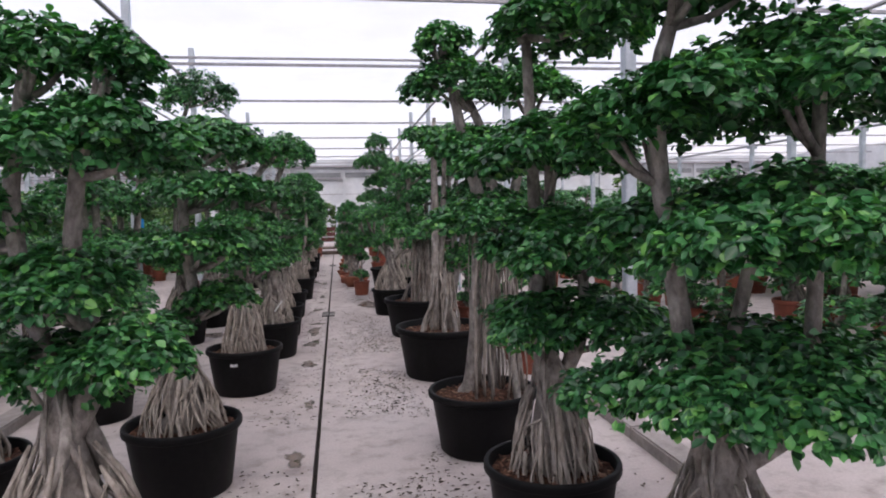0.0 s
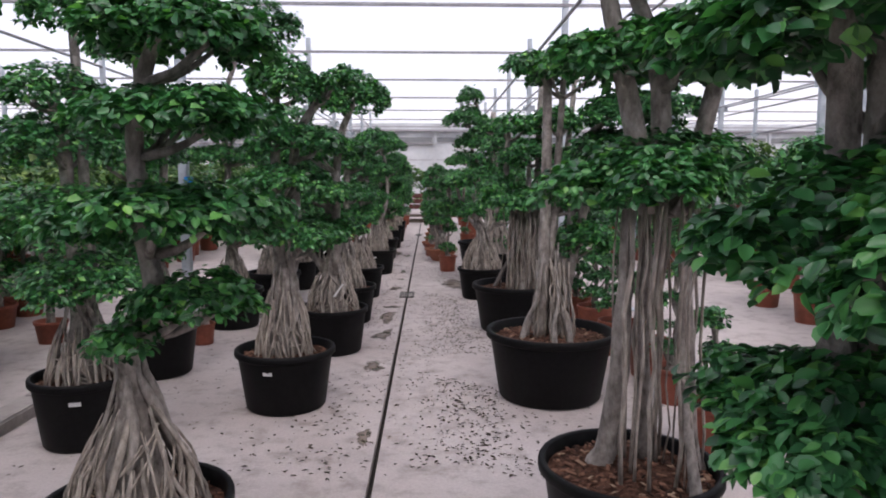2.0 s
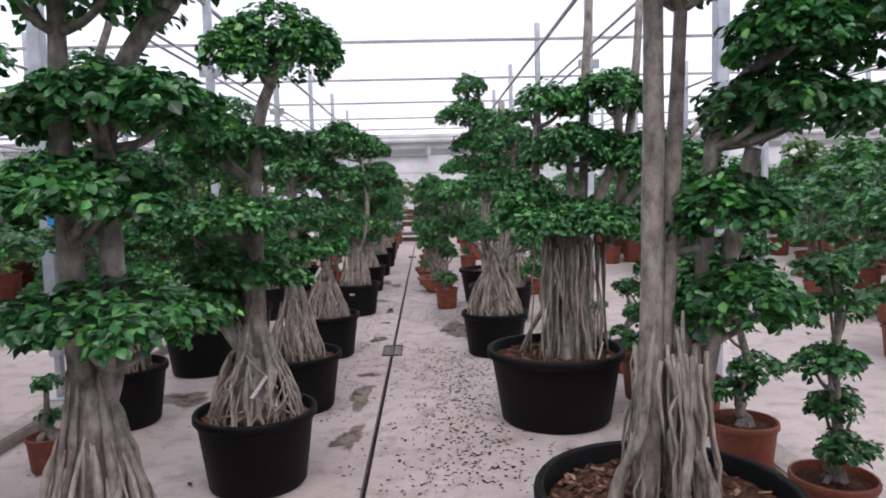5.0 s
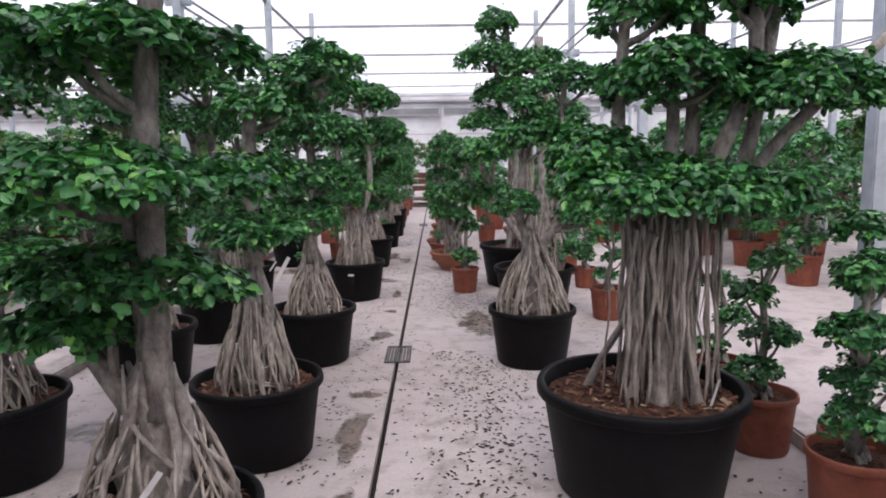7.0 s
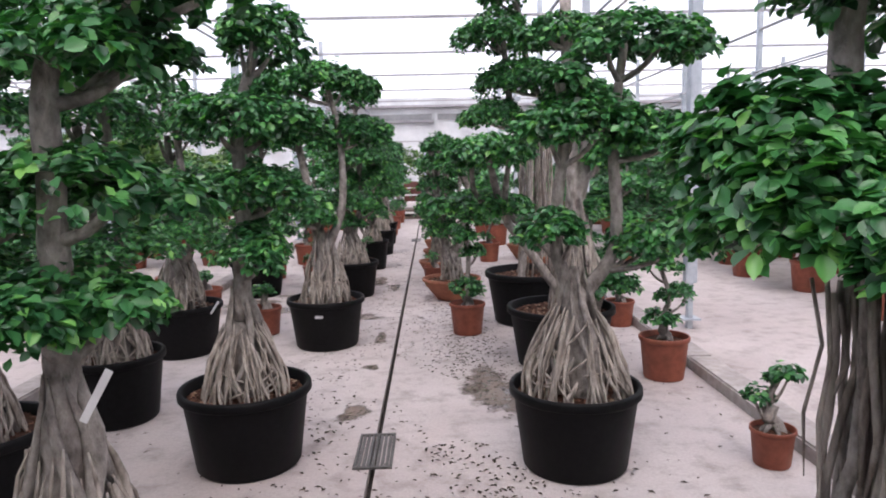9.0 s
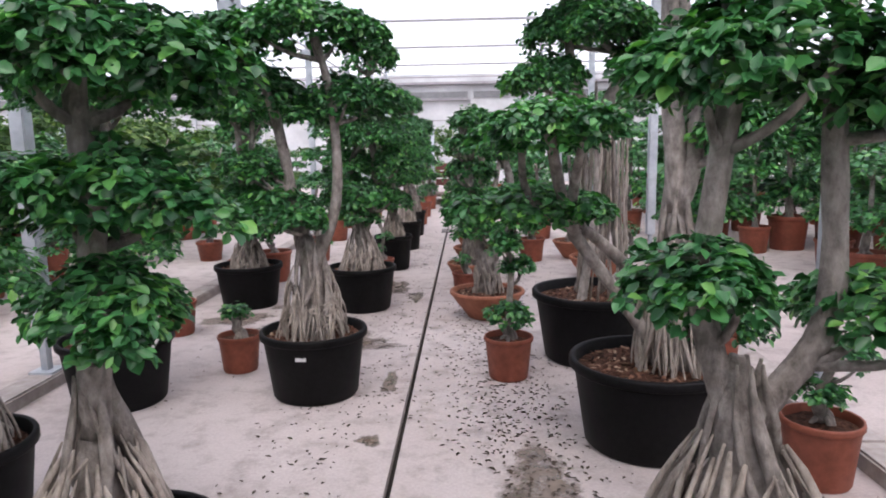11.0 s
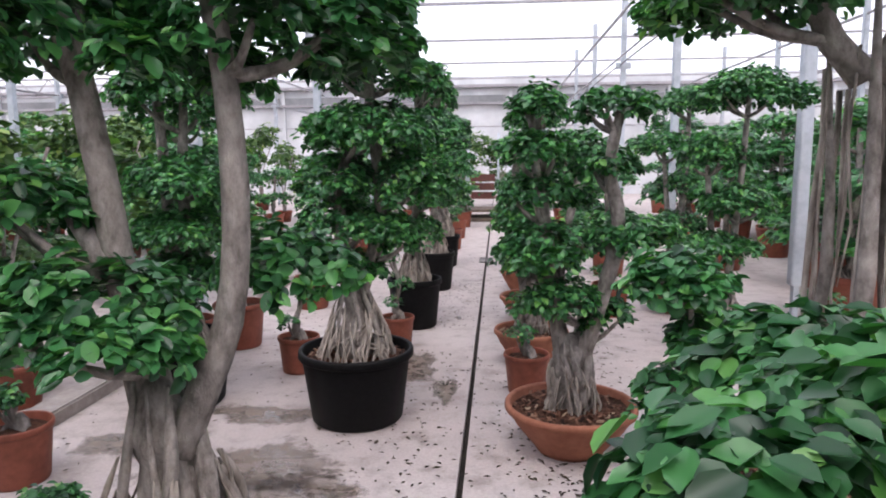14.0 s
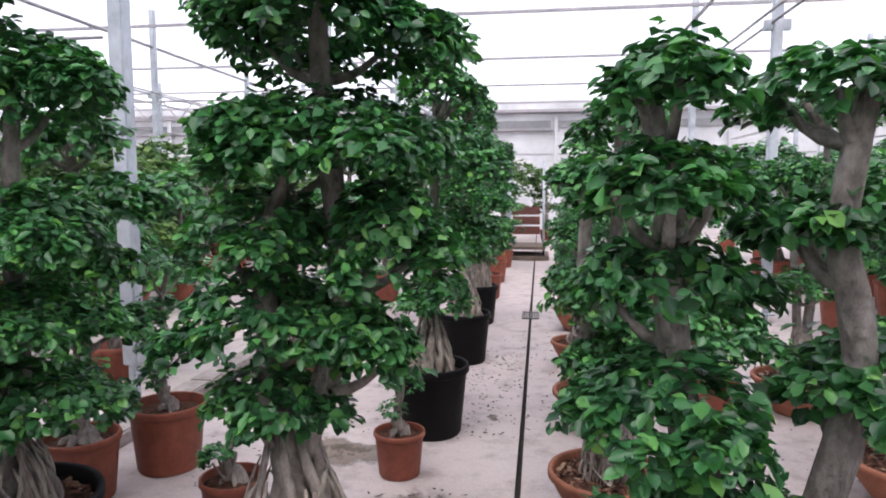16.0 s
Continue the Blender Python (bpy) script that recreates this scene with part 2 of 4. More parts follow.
def leaf_cloud(rng, pads, size, density, fold=True, fine=False):
    """Leaves in rosettes over lumpy flat-bottomed pads. pads: centre x, y, z and radii x, y, z."""
    allp, alln, allt = [], [], []
    for cx, cy, cz, rx, ry, rz in pads:
        lumps = [(0, 0, -0.1, 0.66)]
        for k in range(max(6, int(8 * (rx + ry) / 0.6))):
            a, q = rng.uniform(0, 2 * math.pi), math.sqrt(rng.uniform(0.14, 0.6))
            lumps.append((q * math.cos(a), q * math.sin(a), rng.uniform(-0.1, 0.42) - 0.6 * q * q, rng.uniform(0.2, 0.38)))
        centres = np.array([c[:3] for c in lumps])
        reach = np.array([c[3] for c in lumps])
        for j, (lx, ly, lz, lr) in enumerate(lumps):
            area = 2 * math.pi * (lr ** 2) * rx * ry + 2 * math.pi * lr * math.sqrt(rx * ry) * rz * 0.9
            n = max(3, int(area * density / 3.4))
            d = rng.normal(size=(n, 3))
            d /= np.linalg.norm(d, axis=1)[:, None]
            d[:, 2] = np.where(d[:, 2] < -0.3, -d[:, 2], d[:, 2])
            shell = np.where(rng.random(n) < 0.86, rng.uniform(0.86, 1.06, n), rng.uniform(0.5, 0.86, n))[:, None]
            shell = np.where(rng.random(n)[:, None] < 0.06, shell * 1.18, shell)
            tall = np.array((1.0, 1.0, 1.5))
            q = np.array((lx, ly, lz)) + d * shell * lr * tall
            gap = np.linalg.norm((q[:, None, :] - centres[None]) / tall, axis=2) / reach[None]
            gap[:, j] = 9
            keep = (gap.min(axis=1) > 0.78) | (rng.random(n) < 0.1)
            q, d = q[keep], d[keep]
            n = len(q)
            tips = np.array((cx, cy, cz)) + q * np.array((rx, ry, rz))
            for k in range(5):
                t = rng.normal(size=(n, 3)) * np.array((1, 1, 0.55)) + d * 0.75 + np.array((0, 0, -0.25))
                t /= np.linalg.norm(t, axis=1)[:, None]
                nn = d * 0.55 + np.array((0, 0, 0.75)) + rng.normal(size=(n, 3)) * 0.36
                allp.append(tips + t * size * 0.55 + rng.normal(size=(n, 3)) * size * 0.16)
                alln.append(nn / np.linalg.norm(nn, axis=1)[:, None])
                allt.append(t)
    p, nrm = np.concatenate(allp), np.concatenate(alln)
    n = len(p)
    t = np.concatenate(allt)
    t -= nrm * (t * nrm).sum(1)[:, None]
    t /= np.linalg.norm(t, axis=1)[:, None]
    s = np.cross(nrm, t)
    ln = (size * rng.uniform(0.62, 1.3, n))[:, None]
    wd = ln * rng.uniform(0.26, 0.38, n)[:, None]
    base = p - t * ln * 0.5
    if fine:
        row = [base]
        for sgn in (-1, 1):
            for at, wide, lift in ((0.22, 0.7, 0.2), (0.5, 1.0, 0.28), (0.8, 0.72, 0.1)):
                row.append(base + t * ln * at + s * wd * wide * sgn + nrm * wd * lift)
        row.append(base + t * ln - nrm * ln * 0.14)
        v = np.stack(row, 1).reshape(-1, 3)
        o = (np.arange(n) * 8)[:, None]
        f = np.concatenate([o + np.array((0, 7, 3, 2, 1)), o + np.array((0, 4, 5, 6, 7))])
    elif fold:
        left = base + t * ln * 0.5 - s * wd + nrm * wd * 0.28
        right = base + t * ln * 0.5 + s * wd + nrm * wd * 0.28
        sl, sr = base + t * ln * 0.8 - s * wd * 0.74 + nrm * wd * 0.1, base + t * ln * 0.8 + s * wd * 0.74 + nrm * wd * 0.1
        tip = base + t * ln - nrm * ln * 0.16
        v = np.stack([base, left, sl, tip, sr, right], 1).reshape(-1, 3)
        o = (np.arange(n) * 6)[:, None]
        f = np.concatenate([o + np.array((0, 3, 2, 1)), o + np.array((0, 5, 4, 3))])
    else:
        left, right, tip = base + t * ln * 0.5 - s * wd, base + t * ln * 0.5 + s * wd, base + t * ln - nrm * ln * 0.1
        v = np.stack([base, left, tip, right], 1).reshape(-1, 3)
        o = (np.arange(n) * 4)[:, None]
        f = np.concatenate([o + np.array((0, 2, 1)), o + np.array((0, 3, 2))])
    return v, f


def foliage(name, rng, pads, size, density, parent, material, fold=True, fine=False):
    v, f = leaf_cloud(rng, pads, size, density, fold, fine)
    me = bpy.data.meshes.new(name)
    me.vertices.add(len(v))
    me.vertices.foreach_set("co", v.astype(np.float32).ravel())
    k = f.shape[1]
    me.loops.add(len(f) * k)
    me.loops.foreach_set("vertex_index", f.astype(np.int32).ravel())
    me.polygons.add(len(f))
    me.polygons.foreach_set("loop_start", np.arange(len(f), dtype=np.int32) * k)
    me.materials.append(material)
    me.polygons.foreach_set("use_smooth", [fold] * len(f))
    me.update(calc_edges=True)
    ob = new(name, me)
    ob.parent = parent
    ob["kind"] = "stuff"
    return ob


# ---- pots ----


def pot(x, y, d, h, material, label, style="tub", tag=None, group="large black tubs"):
    """A planting pot on the floor with its soil; returns it and the height of the soil."""
    root = new("plant_pot")
    root.location = (x, y, 0.003)
    r = d / 2
    if style == "bowl":
        prof = [(0.02, 0.0), (r * 0.5, 0.0), (r * 0.56, h * 0.12), (r * 0.84, h * 0.6), (r * 0.95, h * 0.84), (r * 0.96, h * 0.86), (r, h * 0.88), (r, h * 0.97), (r * 0.985, h), (r * 0.93, h), (r * 0.91, h * 0.96), (r * 0.87, h * 0.7)]
    else:
        prof = [(0.02, 0.0), (r * 0.76, 0.0), (r * 0.79, h * 0.03), (r * 0.93, h * 0.86), (r * 0.935, h * 0.88), (r * 0.985, h * 0.89), (r, h * 0.905), (r, h * 0.975), (r * 0.985, h), (r * 0.935, h), (r * 0.92, h * 0.985), (r * 0.88, h * 0.7)]
    v, f = lathe(prof, 36 if d > 0.5 else 20)
    shell = mesh_ob("shell", v, f, material, root, True)
    zs = h * (0.86 if style == "tub" else 0.84)
    n, rings = (28, 6) if d > 0.5 else (16, 3)
    sv, sf = [(0, 0, zs + 0.02)], []
    for i in range(1, rings + 1):
        for k in range(n):
            w, q = 2 * math.pi * k / n, r * 0.895 * i / rings
            sv.append((q * math.cos(w), q * math.sin(w), zs + 0.02 * (1 - i / rings) + random.uniform(-0.008, 0.008)))
    for k in range(n):
        sf.append((0, 1 + k, 1 + (k + 1) % n))
        for i in range(rings - 1):
            a = 1 + i * n
            sf.append((a + k, a + n + k, a + n + (k + 1) % n, a + (k + 1) % n))
    soil = mesh_ob("soil", sv, sf, SOIL, root, True)
    soil["label"] = "reddish-brown bark mulch"
    if d > 0.5:
        cv, cf = [], []
        for k in range(int(480 * d)):
            q, w = r * 0.86 * math.sqrt(random.random()), random.uniform(0, 6.283)
            c = Vector((q * math.cos(w), q * math.sin(w), zs + 0.02 * (1 - q / r) + 0.006))
            m = Euler((random.uniform(-0.5, 0.5), random.uniform(-0.5, 0.5), random.uniform(0, 6))).to_matrix()
            a, b = m @ Vector((random.uniform(0.012, 0.026), 0, 0)), m @ Vector((0, random.uniform(0.005, 0.011), 0))
            up = m @ Vector((0, 0, 0.005))
            o = len(cv)
            cv += [c - a - b, c + a - b, c + a + b, c - a + b, c + up]
            cf += [(o, o + 1, o + 4), (o + 1, o + 2, o + 4), (o + 2, o + 3, o + 4), (o + 3, o, o + 4)]
        chips = mesh_ob("mulch", cv, cf, CHIPS, soil)
        chips["kind"] = "stuff"
    if tag is not None:
        t = part("label_sticker", boxed(-0.032, 0.032, -0.0015, 0.0015, -0.012, 0.012), PAPER, shell, "small white sticker with unreadable print")
        rr = r * 0.905
        t.matrix_local = pose(rr * math.cos(tag), rr * math.sin(tag), h * 0.73, 0, 0, math.degrees(tag) + 90)
    tagged(root, label, "plant pot", group)
    return root, zs


# ---- ficus trees ----


def root_cone(tb, thin, z0, ztop, r0, rtop, count, rng):
    """Fused twisted limbs that part into many thin roots on their way down to the soil."""
    h = ztop - z0

    def env(z):
        g = min(1.0, max(0.0, (ztop - z) / h))
        return rtop + (r0 * 0.9 - rtop) * (0.55 * g ** 0.8 + 0.45 * g * g * (3 - 2 * g))

    zs = [z0 - 0.03 + (h + 0.09) * i / 10 for i in range(11)]
    bend = [(rng.normal() * 0.008, rng.normal() * 0.008) for z in zs]
    tb.add([(bx, by, z) for (bx, by), z in zip(bend, zs)], [max(rtop * 0.95, env(z) * 0.62) * (0.3 if i == 10 else 0.7 if i == 9 else 1.0) for i, z in enumerate(zs)], 14, 0.13)
    for k in range(9):
        a, tw = 2 * math.pi * k / 9 + rng.uniform(-0.25, 0.25), rng.uniform(-1.5, 1.5)
        end = z0 + h * rng.uniform(-0.03, 0.45)
        r1 = rng.uniform(0.016, 0.034)
        pts, rad = [], []
        for i in range(10):
            q = i / 9
            z = ztop + 0.05 + (end - ztop - 0.05) * q
            w = a + tw * q + 0.25 * math.sin(4 * q + a)
            e = env(z) * (0.8 + 0.2 * q) + 0.004
            pts.append((e * math.cos(w), e * math.sin(w), z))
            rad.append(r1 * (0.75 + 0.35 * math.sin(2.6 * q + a)) * (1.15 - 0.7 * q) * min(1.0, 0.25 + 2.5 * q))
        tb.add(pts, rad, 9, 0.12)
    for k in range(int(count * 1.5)):
        a = 2 * math.pi * k / (count * 1.5) + rng.uniform(-0.15, 0.15)
        tw = rng.normal() * 0.32
        start = z0 + h * rng.uniform(0.2, 0.8)
        rb = r0 * rng.uniform(0.78, 1.14)
        pts, rad = [], []
        r1 = rng.uniform(0.004, 0.0095) if rng.random() < 0.8 else rng.uniform(0.01, 0.016)
        wave, ph = rng.uniform(0.0, 0.014), rng.uniform(0, 6.28)
        for i in range(9):
            q = i / 8
            z = start + (z0 - 0.02 - start) * q
            e = env(z) + 0.004
            rr = e * (1 - q) + rb * q + wave * math.sin(7 * q + ph) + rng.normal() * 0.003
            w = a + tw * q + wave * 4 * math.sin(5 * q + ph)
            pts.append((rr * math.cos(w), rr * math.sin(w), z))
            rad.append(r1 * (1.15 - 0.4 * q) * min(1.0, 0.35 + 0.4 * i))
        thin.add(pts, rad, 6, 0.12)
    for k in range(count // 4):
        a, z = rng.uniform(0, 6.28), z0 + h * rng.uniform(0.06, 0.4)
        slope, run = rng.uniform(-0.03, 0.05), rng.uniform(0.14, 0.3)
        pts = []
        for i in range(6):
            w = a + i * run
            zz = z + i * slope
            e = env(zz) * 1.04 + 0.01
            pts.append((e * math.cos(w), e * math.sin(w), zz))
        thin.add(pts, [0.0055] * 6, 5, 0.1)


def pillars(tb, thin, z0, ztop, r0, count, rng, spread, thick=1.0):
    """Upright stems with curtains of hanging roots."""
    for k in range(count):
        a = 2 * math.pi * k / count + rng.uniform(-0.45, 0.45)
        q = r0 * rng.uniform(0.3, 1.1)
        sway = rng.normal(size=2) * 0.035
        top = q * spread * rng.uniform(0.7, 1.0)
        pts = curve_pts([(q * 1.4 * math.cos(a), q * 1.4 * math.sin(a), z0 - 0.03), (q * 1.12 * math.cos(a), q * 1.12 * math.sin(a), z0 + 0.15), (q * 0.8 * math.cos(a + 0.2) + sway[0], q * 0.8 * math.sin(a + 0.2) + sway[1], (z0 + ztop) / 2), (top * math.cos(a + 0.3), top * math.sin(a + 0.3), ztop + rng.uniform(0.0, 0.15))], 9)
        r1 = rng.uniform(0.01, 0.031) * thick
        for m in range(3):
            b, foot = rng.uniform(0, 6.28), pts[1]
            out = Vector((math.cos(b), math.sin(b), 0)) * (r1 * 1.6 + 0.03)
            tb.add(curve_pts([pts[4], foot + out * 0.35, Vector((foot.x, foot.y, z0 - 0.02)) + out], 6), [r1 * 0.5 * (1 - 0.09 * i) for i in range(7)], 6, 0.12)
        tb.add(pts, [r1 * (1.5 - 0.5 * min(1, i / 3)) * (1 - 0.7 * max(0, i - 6) / 3) for i in range(10)], 8, 0.14)
    for k in range(count * 8):
        a, q = rng.uniform(0, 6.28), r0 * rng.uniform(0.3, 1.08)
        pts = [(q * math.cos(a) * (1.1 - (1.0 - spread) * 0.6 * i / 6) + rng.normal() * 0.01, q * math.sin(a) * (1.1 - (1.0 - spread) * 0.6 * i / 6) + rng.normal() * 0.01, z0 - 0.02 + (ztop - z0) * i / 6 * rng.uniform(0.9, 1.0)) for i in range(7)]
        keep = rng.choice((4, 7, 7, 7))
        r1 = rng.uniform(0.004, 0.011)
        thin.add(pts[-keep:], [r1 * (1.0 if i > 0 or keep == 7 else 0.3) for i in range(int(keep))], 5, 0.1)


def ficus(x, y, z0, pads, label, seed, roots="cone", r0=0.2, ztop=0.95, leaders=1, stem=0.042, size=0.043, density=1500, turn=0.0, count=52, material=None, group="tiered ficus bonsai trees", lean=None, fold=True, spread=0.35, fine=False, thick=1.0):
    """A tiered bonsai: roots, stems, branches and leaf pads (x, z, radius, half height) above the pot."""
    rng = np.random.default_rng(seed)
    random.seed(seed)
    tree = new("ficus_tree")
    tree.location = (x, y, 0.003)
    tb, thin = Tubes(), Tubes()
    rtop = stem * (1.15 + 0.5 * (leaders - 1))
    if roots == "cone":
        root_cone(tb, thin, z0, ztop, r0, rtop, count, rng)
    elif roots == "pillar":
        pillars(tb, thin, z0, ztop, r0, count // 5, rng, spread, thick)
    else:
        tb.add(curve_pts([(0.03, 0, z0 - 0.03), (0.02, 0.01, z0 + 0.05), (-0.02, 0, (z0 + ztop) / 2), (0, 0, ztop)], 7), [stem * 1.9, stem * 1.6, stem * 1.4, stem * 1.3, stem * 1.2, stem * 1.2, stem * 1.1, stem], 9, 0.1)
        for k in range(6):
            a = rng.uniform(0, 6.28)
            tb.add([(0, 0, z0 + 0.06), (math.cos(a) * stem * 1.8, math.sin(a) * stem * 1.8, z0 + 0.02), (math.cos(a) * stem * 3, math.sin(a) * stem * 3, z0 - 0.02)], [stem * 0.6, stem * 0.5, stem * 0.25], 6, 0.1)
    pads = sorted(pads, key=lambda p: p[1])
    full = []
    for dx, z, rx, rz, *dy in pads:
        rx, rz = rx * 1.17, rz * 1.22
        full.append((dx, dy[0] if dy else rng.uniform(-0.06, 0.06), z, rx, rx * rng.uniform(0.82, 1.0), rz))
    by_side = sorted(full, key=lambda p: p[0] + 0.02 * p[2])
    leaders = min(leaders, len(full))
    for j in range(leaders):
        mine = sorted(by_side[j * len(full) // leaders:(j + 1) * len(full) // leaders], key=lambda p: p[2])
        a = 2.1 * j + 0.5
        off = Vector(((j - (leaders - 1) / 2) * 0.075, math.sin(a) * 0.04, 0)) if leaders > 1 else Vector()
        ctrl = [Vector((0, 0, ztop - 0.12)) + off * 0.5]
        for i, (px, py, pz, rx, ry, rz) in enumerate(mine):
            if pz > ctrl[-1].z + 0.06:
                pull = 0.7 if i == len(mine) - 1 else 0.36
                ctrl.append(Vector((px * pull, py * pull, pz)) + off * 1.3)
        if len(ctrl) > 1:
            n = 5 * (len(ctrl) - 1)
            pts = curve_pts(ctrl, n)
            tb.add(pts, [stem * (1.1 - 0.5 * i / n) for i in range(n + 1)], 9, 0.09)
            path = pts
        else:
            path = ctrl
        for px, py, pz, rx, ry, rz in mine:
            start = min(path, key=lambda q: abs(q.z - (pz - 0.14)))
            if lean and abs(px) > 0.55:
                continue
            for k in range(3 if rx > 0.2 else 2):
                b = rng.uniform(0, 6.28)
                end = Vector((px + 0.5 * rx * math.cos(b), py + 0.5 * ry * math.sin(b), pz))
                mid = (start + end) / 2 + Vector((0, 0, -0.03))
                tb.add(curve_pts([start, mid, end], 5), [stem * 0.5 * (1 - 0.12 * i) for i in range(6)], 6, 0.1)
    if lean:
        for radius, line in lean:
            tb.add(curve_pts(line, 12), [radius * (1.1 - 0.03 * i) for i in range(13)], 10, 0.07)
    tb.make("trunk", BARK, tree)
    if thin.v:
        o = thin.make("root_tangle", ROOT, tree)
        tagged(o, "tangle of pale aerial roots", "", "", "stuff")
    for p in full:
        foliage("leaf_pad", rng, [p], size, density, tree, material or LEAF, fold, fine)
    tree.rotation_euler[2] = turn
    return tagged(tree, label, "bonsai tree", group)


# ---- setting ----
ground = boxed(-60, 60, -40, 90, -0.5, -0.2)
tagged(part("ground", ground, FLOOR), "pale concrete ground", "ground", "", "structure")


def slab(name, x0, x1, y0, y1, z0, z1):
    return tagged(part(name, boxed(x0, x1, y0, y1, z0, z1), FLOOR), "pale pinkish concrete floor with scattered dry leaves", "floor", "", "structure")


slab("floor_left", -2.36, -0.016, -9, 40, -0.2, 0.0)
slab("floor_right", 0.016, 2.2, -9, 40, -0.2, 0.0)
# near-black bottom, so that the slit reads as a dark line
tagged(part("floor_channel", boxed(-0.016, 0.016, -9, 40, -0.2, -0.05), SLIT_DARK), "very dark bottom of the floor slit", "floor", "", "structure")
slab("road_right", 2.4, 30, -9, 40, -0.2, 0.012)
slab("road_left", -30, -2.56, -9, 40, -0.2, 0.012)
for i, x in enumerate((-2.56, 2.2)):
    k = new("kerb_%d" % (i + 1))
    tagged(k, "weathered grey concrete kerb along the path", "kerb", "", "structure")
    y = -8.0
    while y < 39.5:
        part("kerb_stone", boxed(x + 0.003, x + 0.197, y, y + 1.988, -0.06, 0.085, 0.012), KERB, k)
        y += 2.0
for nm, x0, x1, y0, y1 in (("wall_north", -30, 30, 39.85, 40.0), ("wall_south", -30, 30, -9.15, -9.0), ("wall_west", -30.15, -30, -9.15, 40), ("wall_east", 30, 30.15, -9.15, 40)):
    tagged(part(nm, boxed(x0, x1, y0, y1, 0, 4.9), WHITE), "white greenhouse wall of flat panels", "wall", "", "structure")
# gable: gutter, dark vent strip, panel joints
trim = new("trim_gable")
tagged(trim, "grey gutter and vent strip along the end wall", "trim", "", "structure")
part("gutter", boxed(-30, 30, 39.55, 39.84, 4.42, 4.54, 0.02), PIPE, trim)
part("lower_gutter", boxed(-30, 0.55, 39.6, 39.84, 3.72, 3.82, 0.02), PIPE, trim)
for k in range(-8, 10):
    x = 0.55 + k * 3.2
    part("vent", boxed(x - 3.0, x - 0.06, 39.78, 39.84, 3.84, 4.12), GREY, trim)
    part("mullion", boxed(x + 0.08, x + 0.2, 39.7, 39.84, 0.0, 4.4), WHITE, trim)
    part("joint", boxed(x - 3.0, x, 39.82, 39.845, 2.83, 2.86), PIPE, trim)
# roof
tagged(part("ceiling", boxed(-30, 30, -9, 40, 4.9, 4.93), ROOF), "bright whitened greenhouse roof glass", "ceiling", "", "structure")
for k in range(12):
    y = -7.7 + 4.08 * k
    bm = boxed(-30, 30, y - 0.025, y + 0.025, 4.47, 4.52)
    if k in (2, 5):
        add_box(bm, -30, 30, y - 0.42, y - 0.38, 4.5, 4.54)
    tagged(part("cross_pipe", bm, PIPE), "long grey steel pipe below the roof", "roof beam", "pipes across the roof")
for x in (-12.0, -7.2, -2.5, 2.5, 7.2, 12.0):
    for dx in (-0.09, 0.09):
        tb = Tubes()
        tb.add([(x + dx, -9, 3.33), (x + dx, 15, 3.34), (x + dx, 39.8, 3.33)], [0.016] * 3, 8)
        o = tb.make("rail_pipe", PIPE)
        tagged(o, "thin grey steel pipe running along the posts", "roof beam", "pipes along the posts")
    tb = Tubes()
    tb.add([(x, -9, 4.2), (x, 39.8, 4.2)], [0.03] * 2, 8)
    tagged(tb.make("gutter_beam", PIPE), "grey steel gutter beam under the roof", "roof beam", "gutter beams")


def post(x, y):
    p = new("steel_post")
    p.location = (x, y, 0.0)
    part("column", boxed(-0.05, 0.05, -0.05, 0.05, 0.42, 4.88, 0.008), STEEL, p)
    part("foot", boxed(-0.022, 0.022, -0.03, 0.03, 0.0, 0.43), STEEL, p)
    part("head_plate", boxed(-0.14, 0.14, -0.03, 0.03, 3.24, 3.36, 0.006), STEEL, p)
    part("base_plate", boxed(-0.08, 0.08, -0.08, 0.08, 0.085, 0.1), STEEL, p)
    return tagged(p, "pale galvanised steel post standing on the kerb", "post", "greenhouse posts")


first = post(-2.47, -3.2)
for x in (-12.0, -7.2, -2.47, 2.65, 7.2, 12.0):
    for k in range(10):
        if (x, k) != (-2.47, 0):
            copy_thing(first, pose(x, -3.2 + 4.08 * k, 0.012 if x > 0 or x < -3 else 0.0))
card = new("hanging_card")
card.location = (-2.40, 8.98, 1.53)
part("card", boxed(-0.05, 0.05, -0.004, 0.004, -0.11, 0.11, 0.003), BLUE, card)
part("clip", boxed(-0.03, 0.01, 0.004, 0.03, 0.06, 0.09), STEEL, card)
tagged(card, "bright blue sticky card fixed to a post", "insect card")

# drain grates over the slit
for gy in (10.66, 21.35, -0.9):
    g = new("drain_grate")
    g.location = (0.0, gy, 0.0)
    bm = boxed(-0.1, 0.1, -0.22, -0.2, 0.001, 0.012)
    add_box(bm, -0.1, 0.1, 0.2, 0.22, 0.001, 0.012)
    add_box(bm, -0.1, -0.085, -0.2, 0.2, 0.001, 0.012)
    add_box(bm, 0.085, 0.1, -0.2, 0.2, 0.001, 0.012)
    part("frame", bm, IRON, g)
    for k in range(7):
        x = -0.072 + 0.024 * k
        part("slat", boxed(x - 0.008, x + 0.008, -0.2, 0.2, 0.001, 0.01), IRON, g)
    tagged(g, "flat grey metal drain grate over the floor slit", "drain grate", "drain grates")


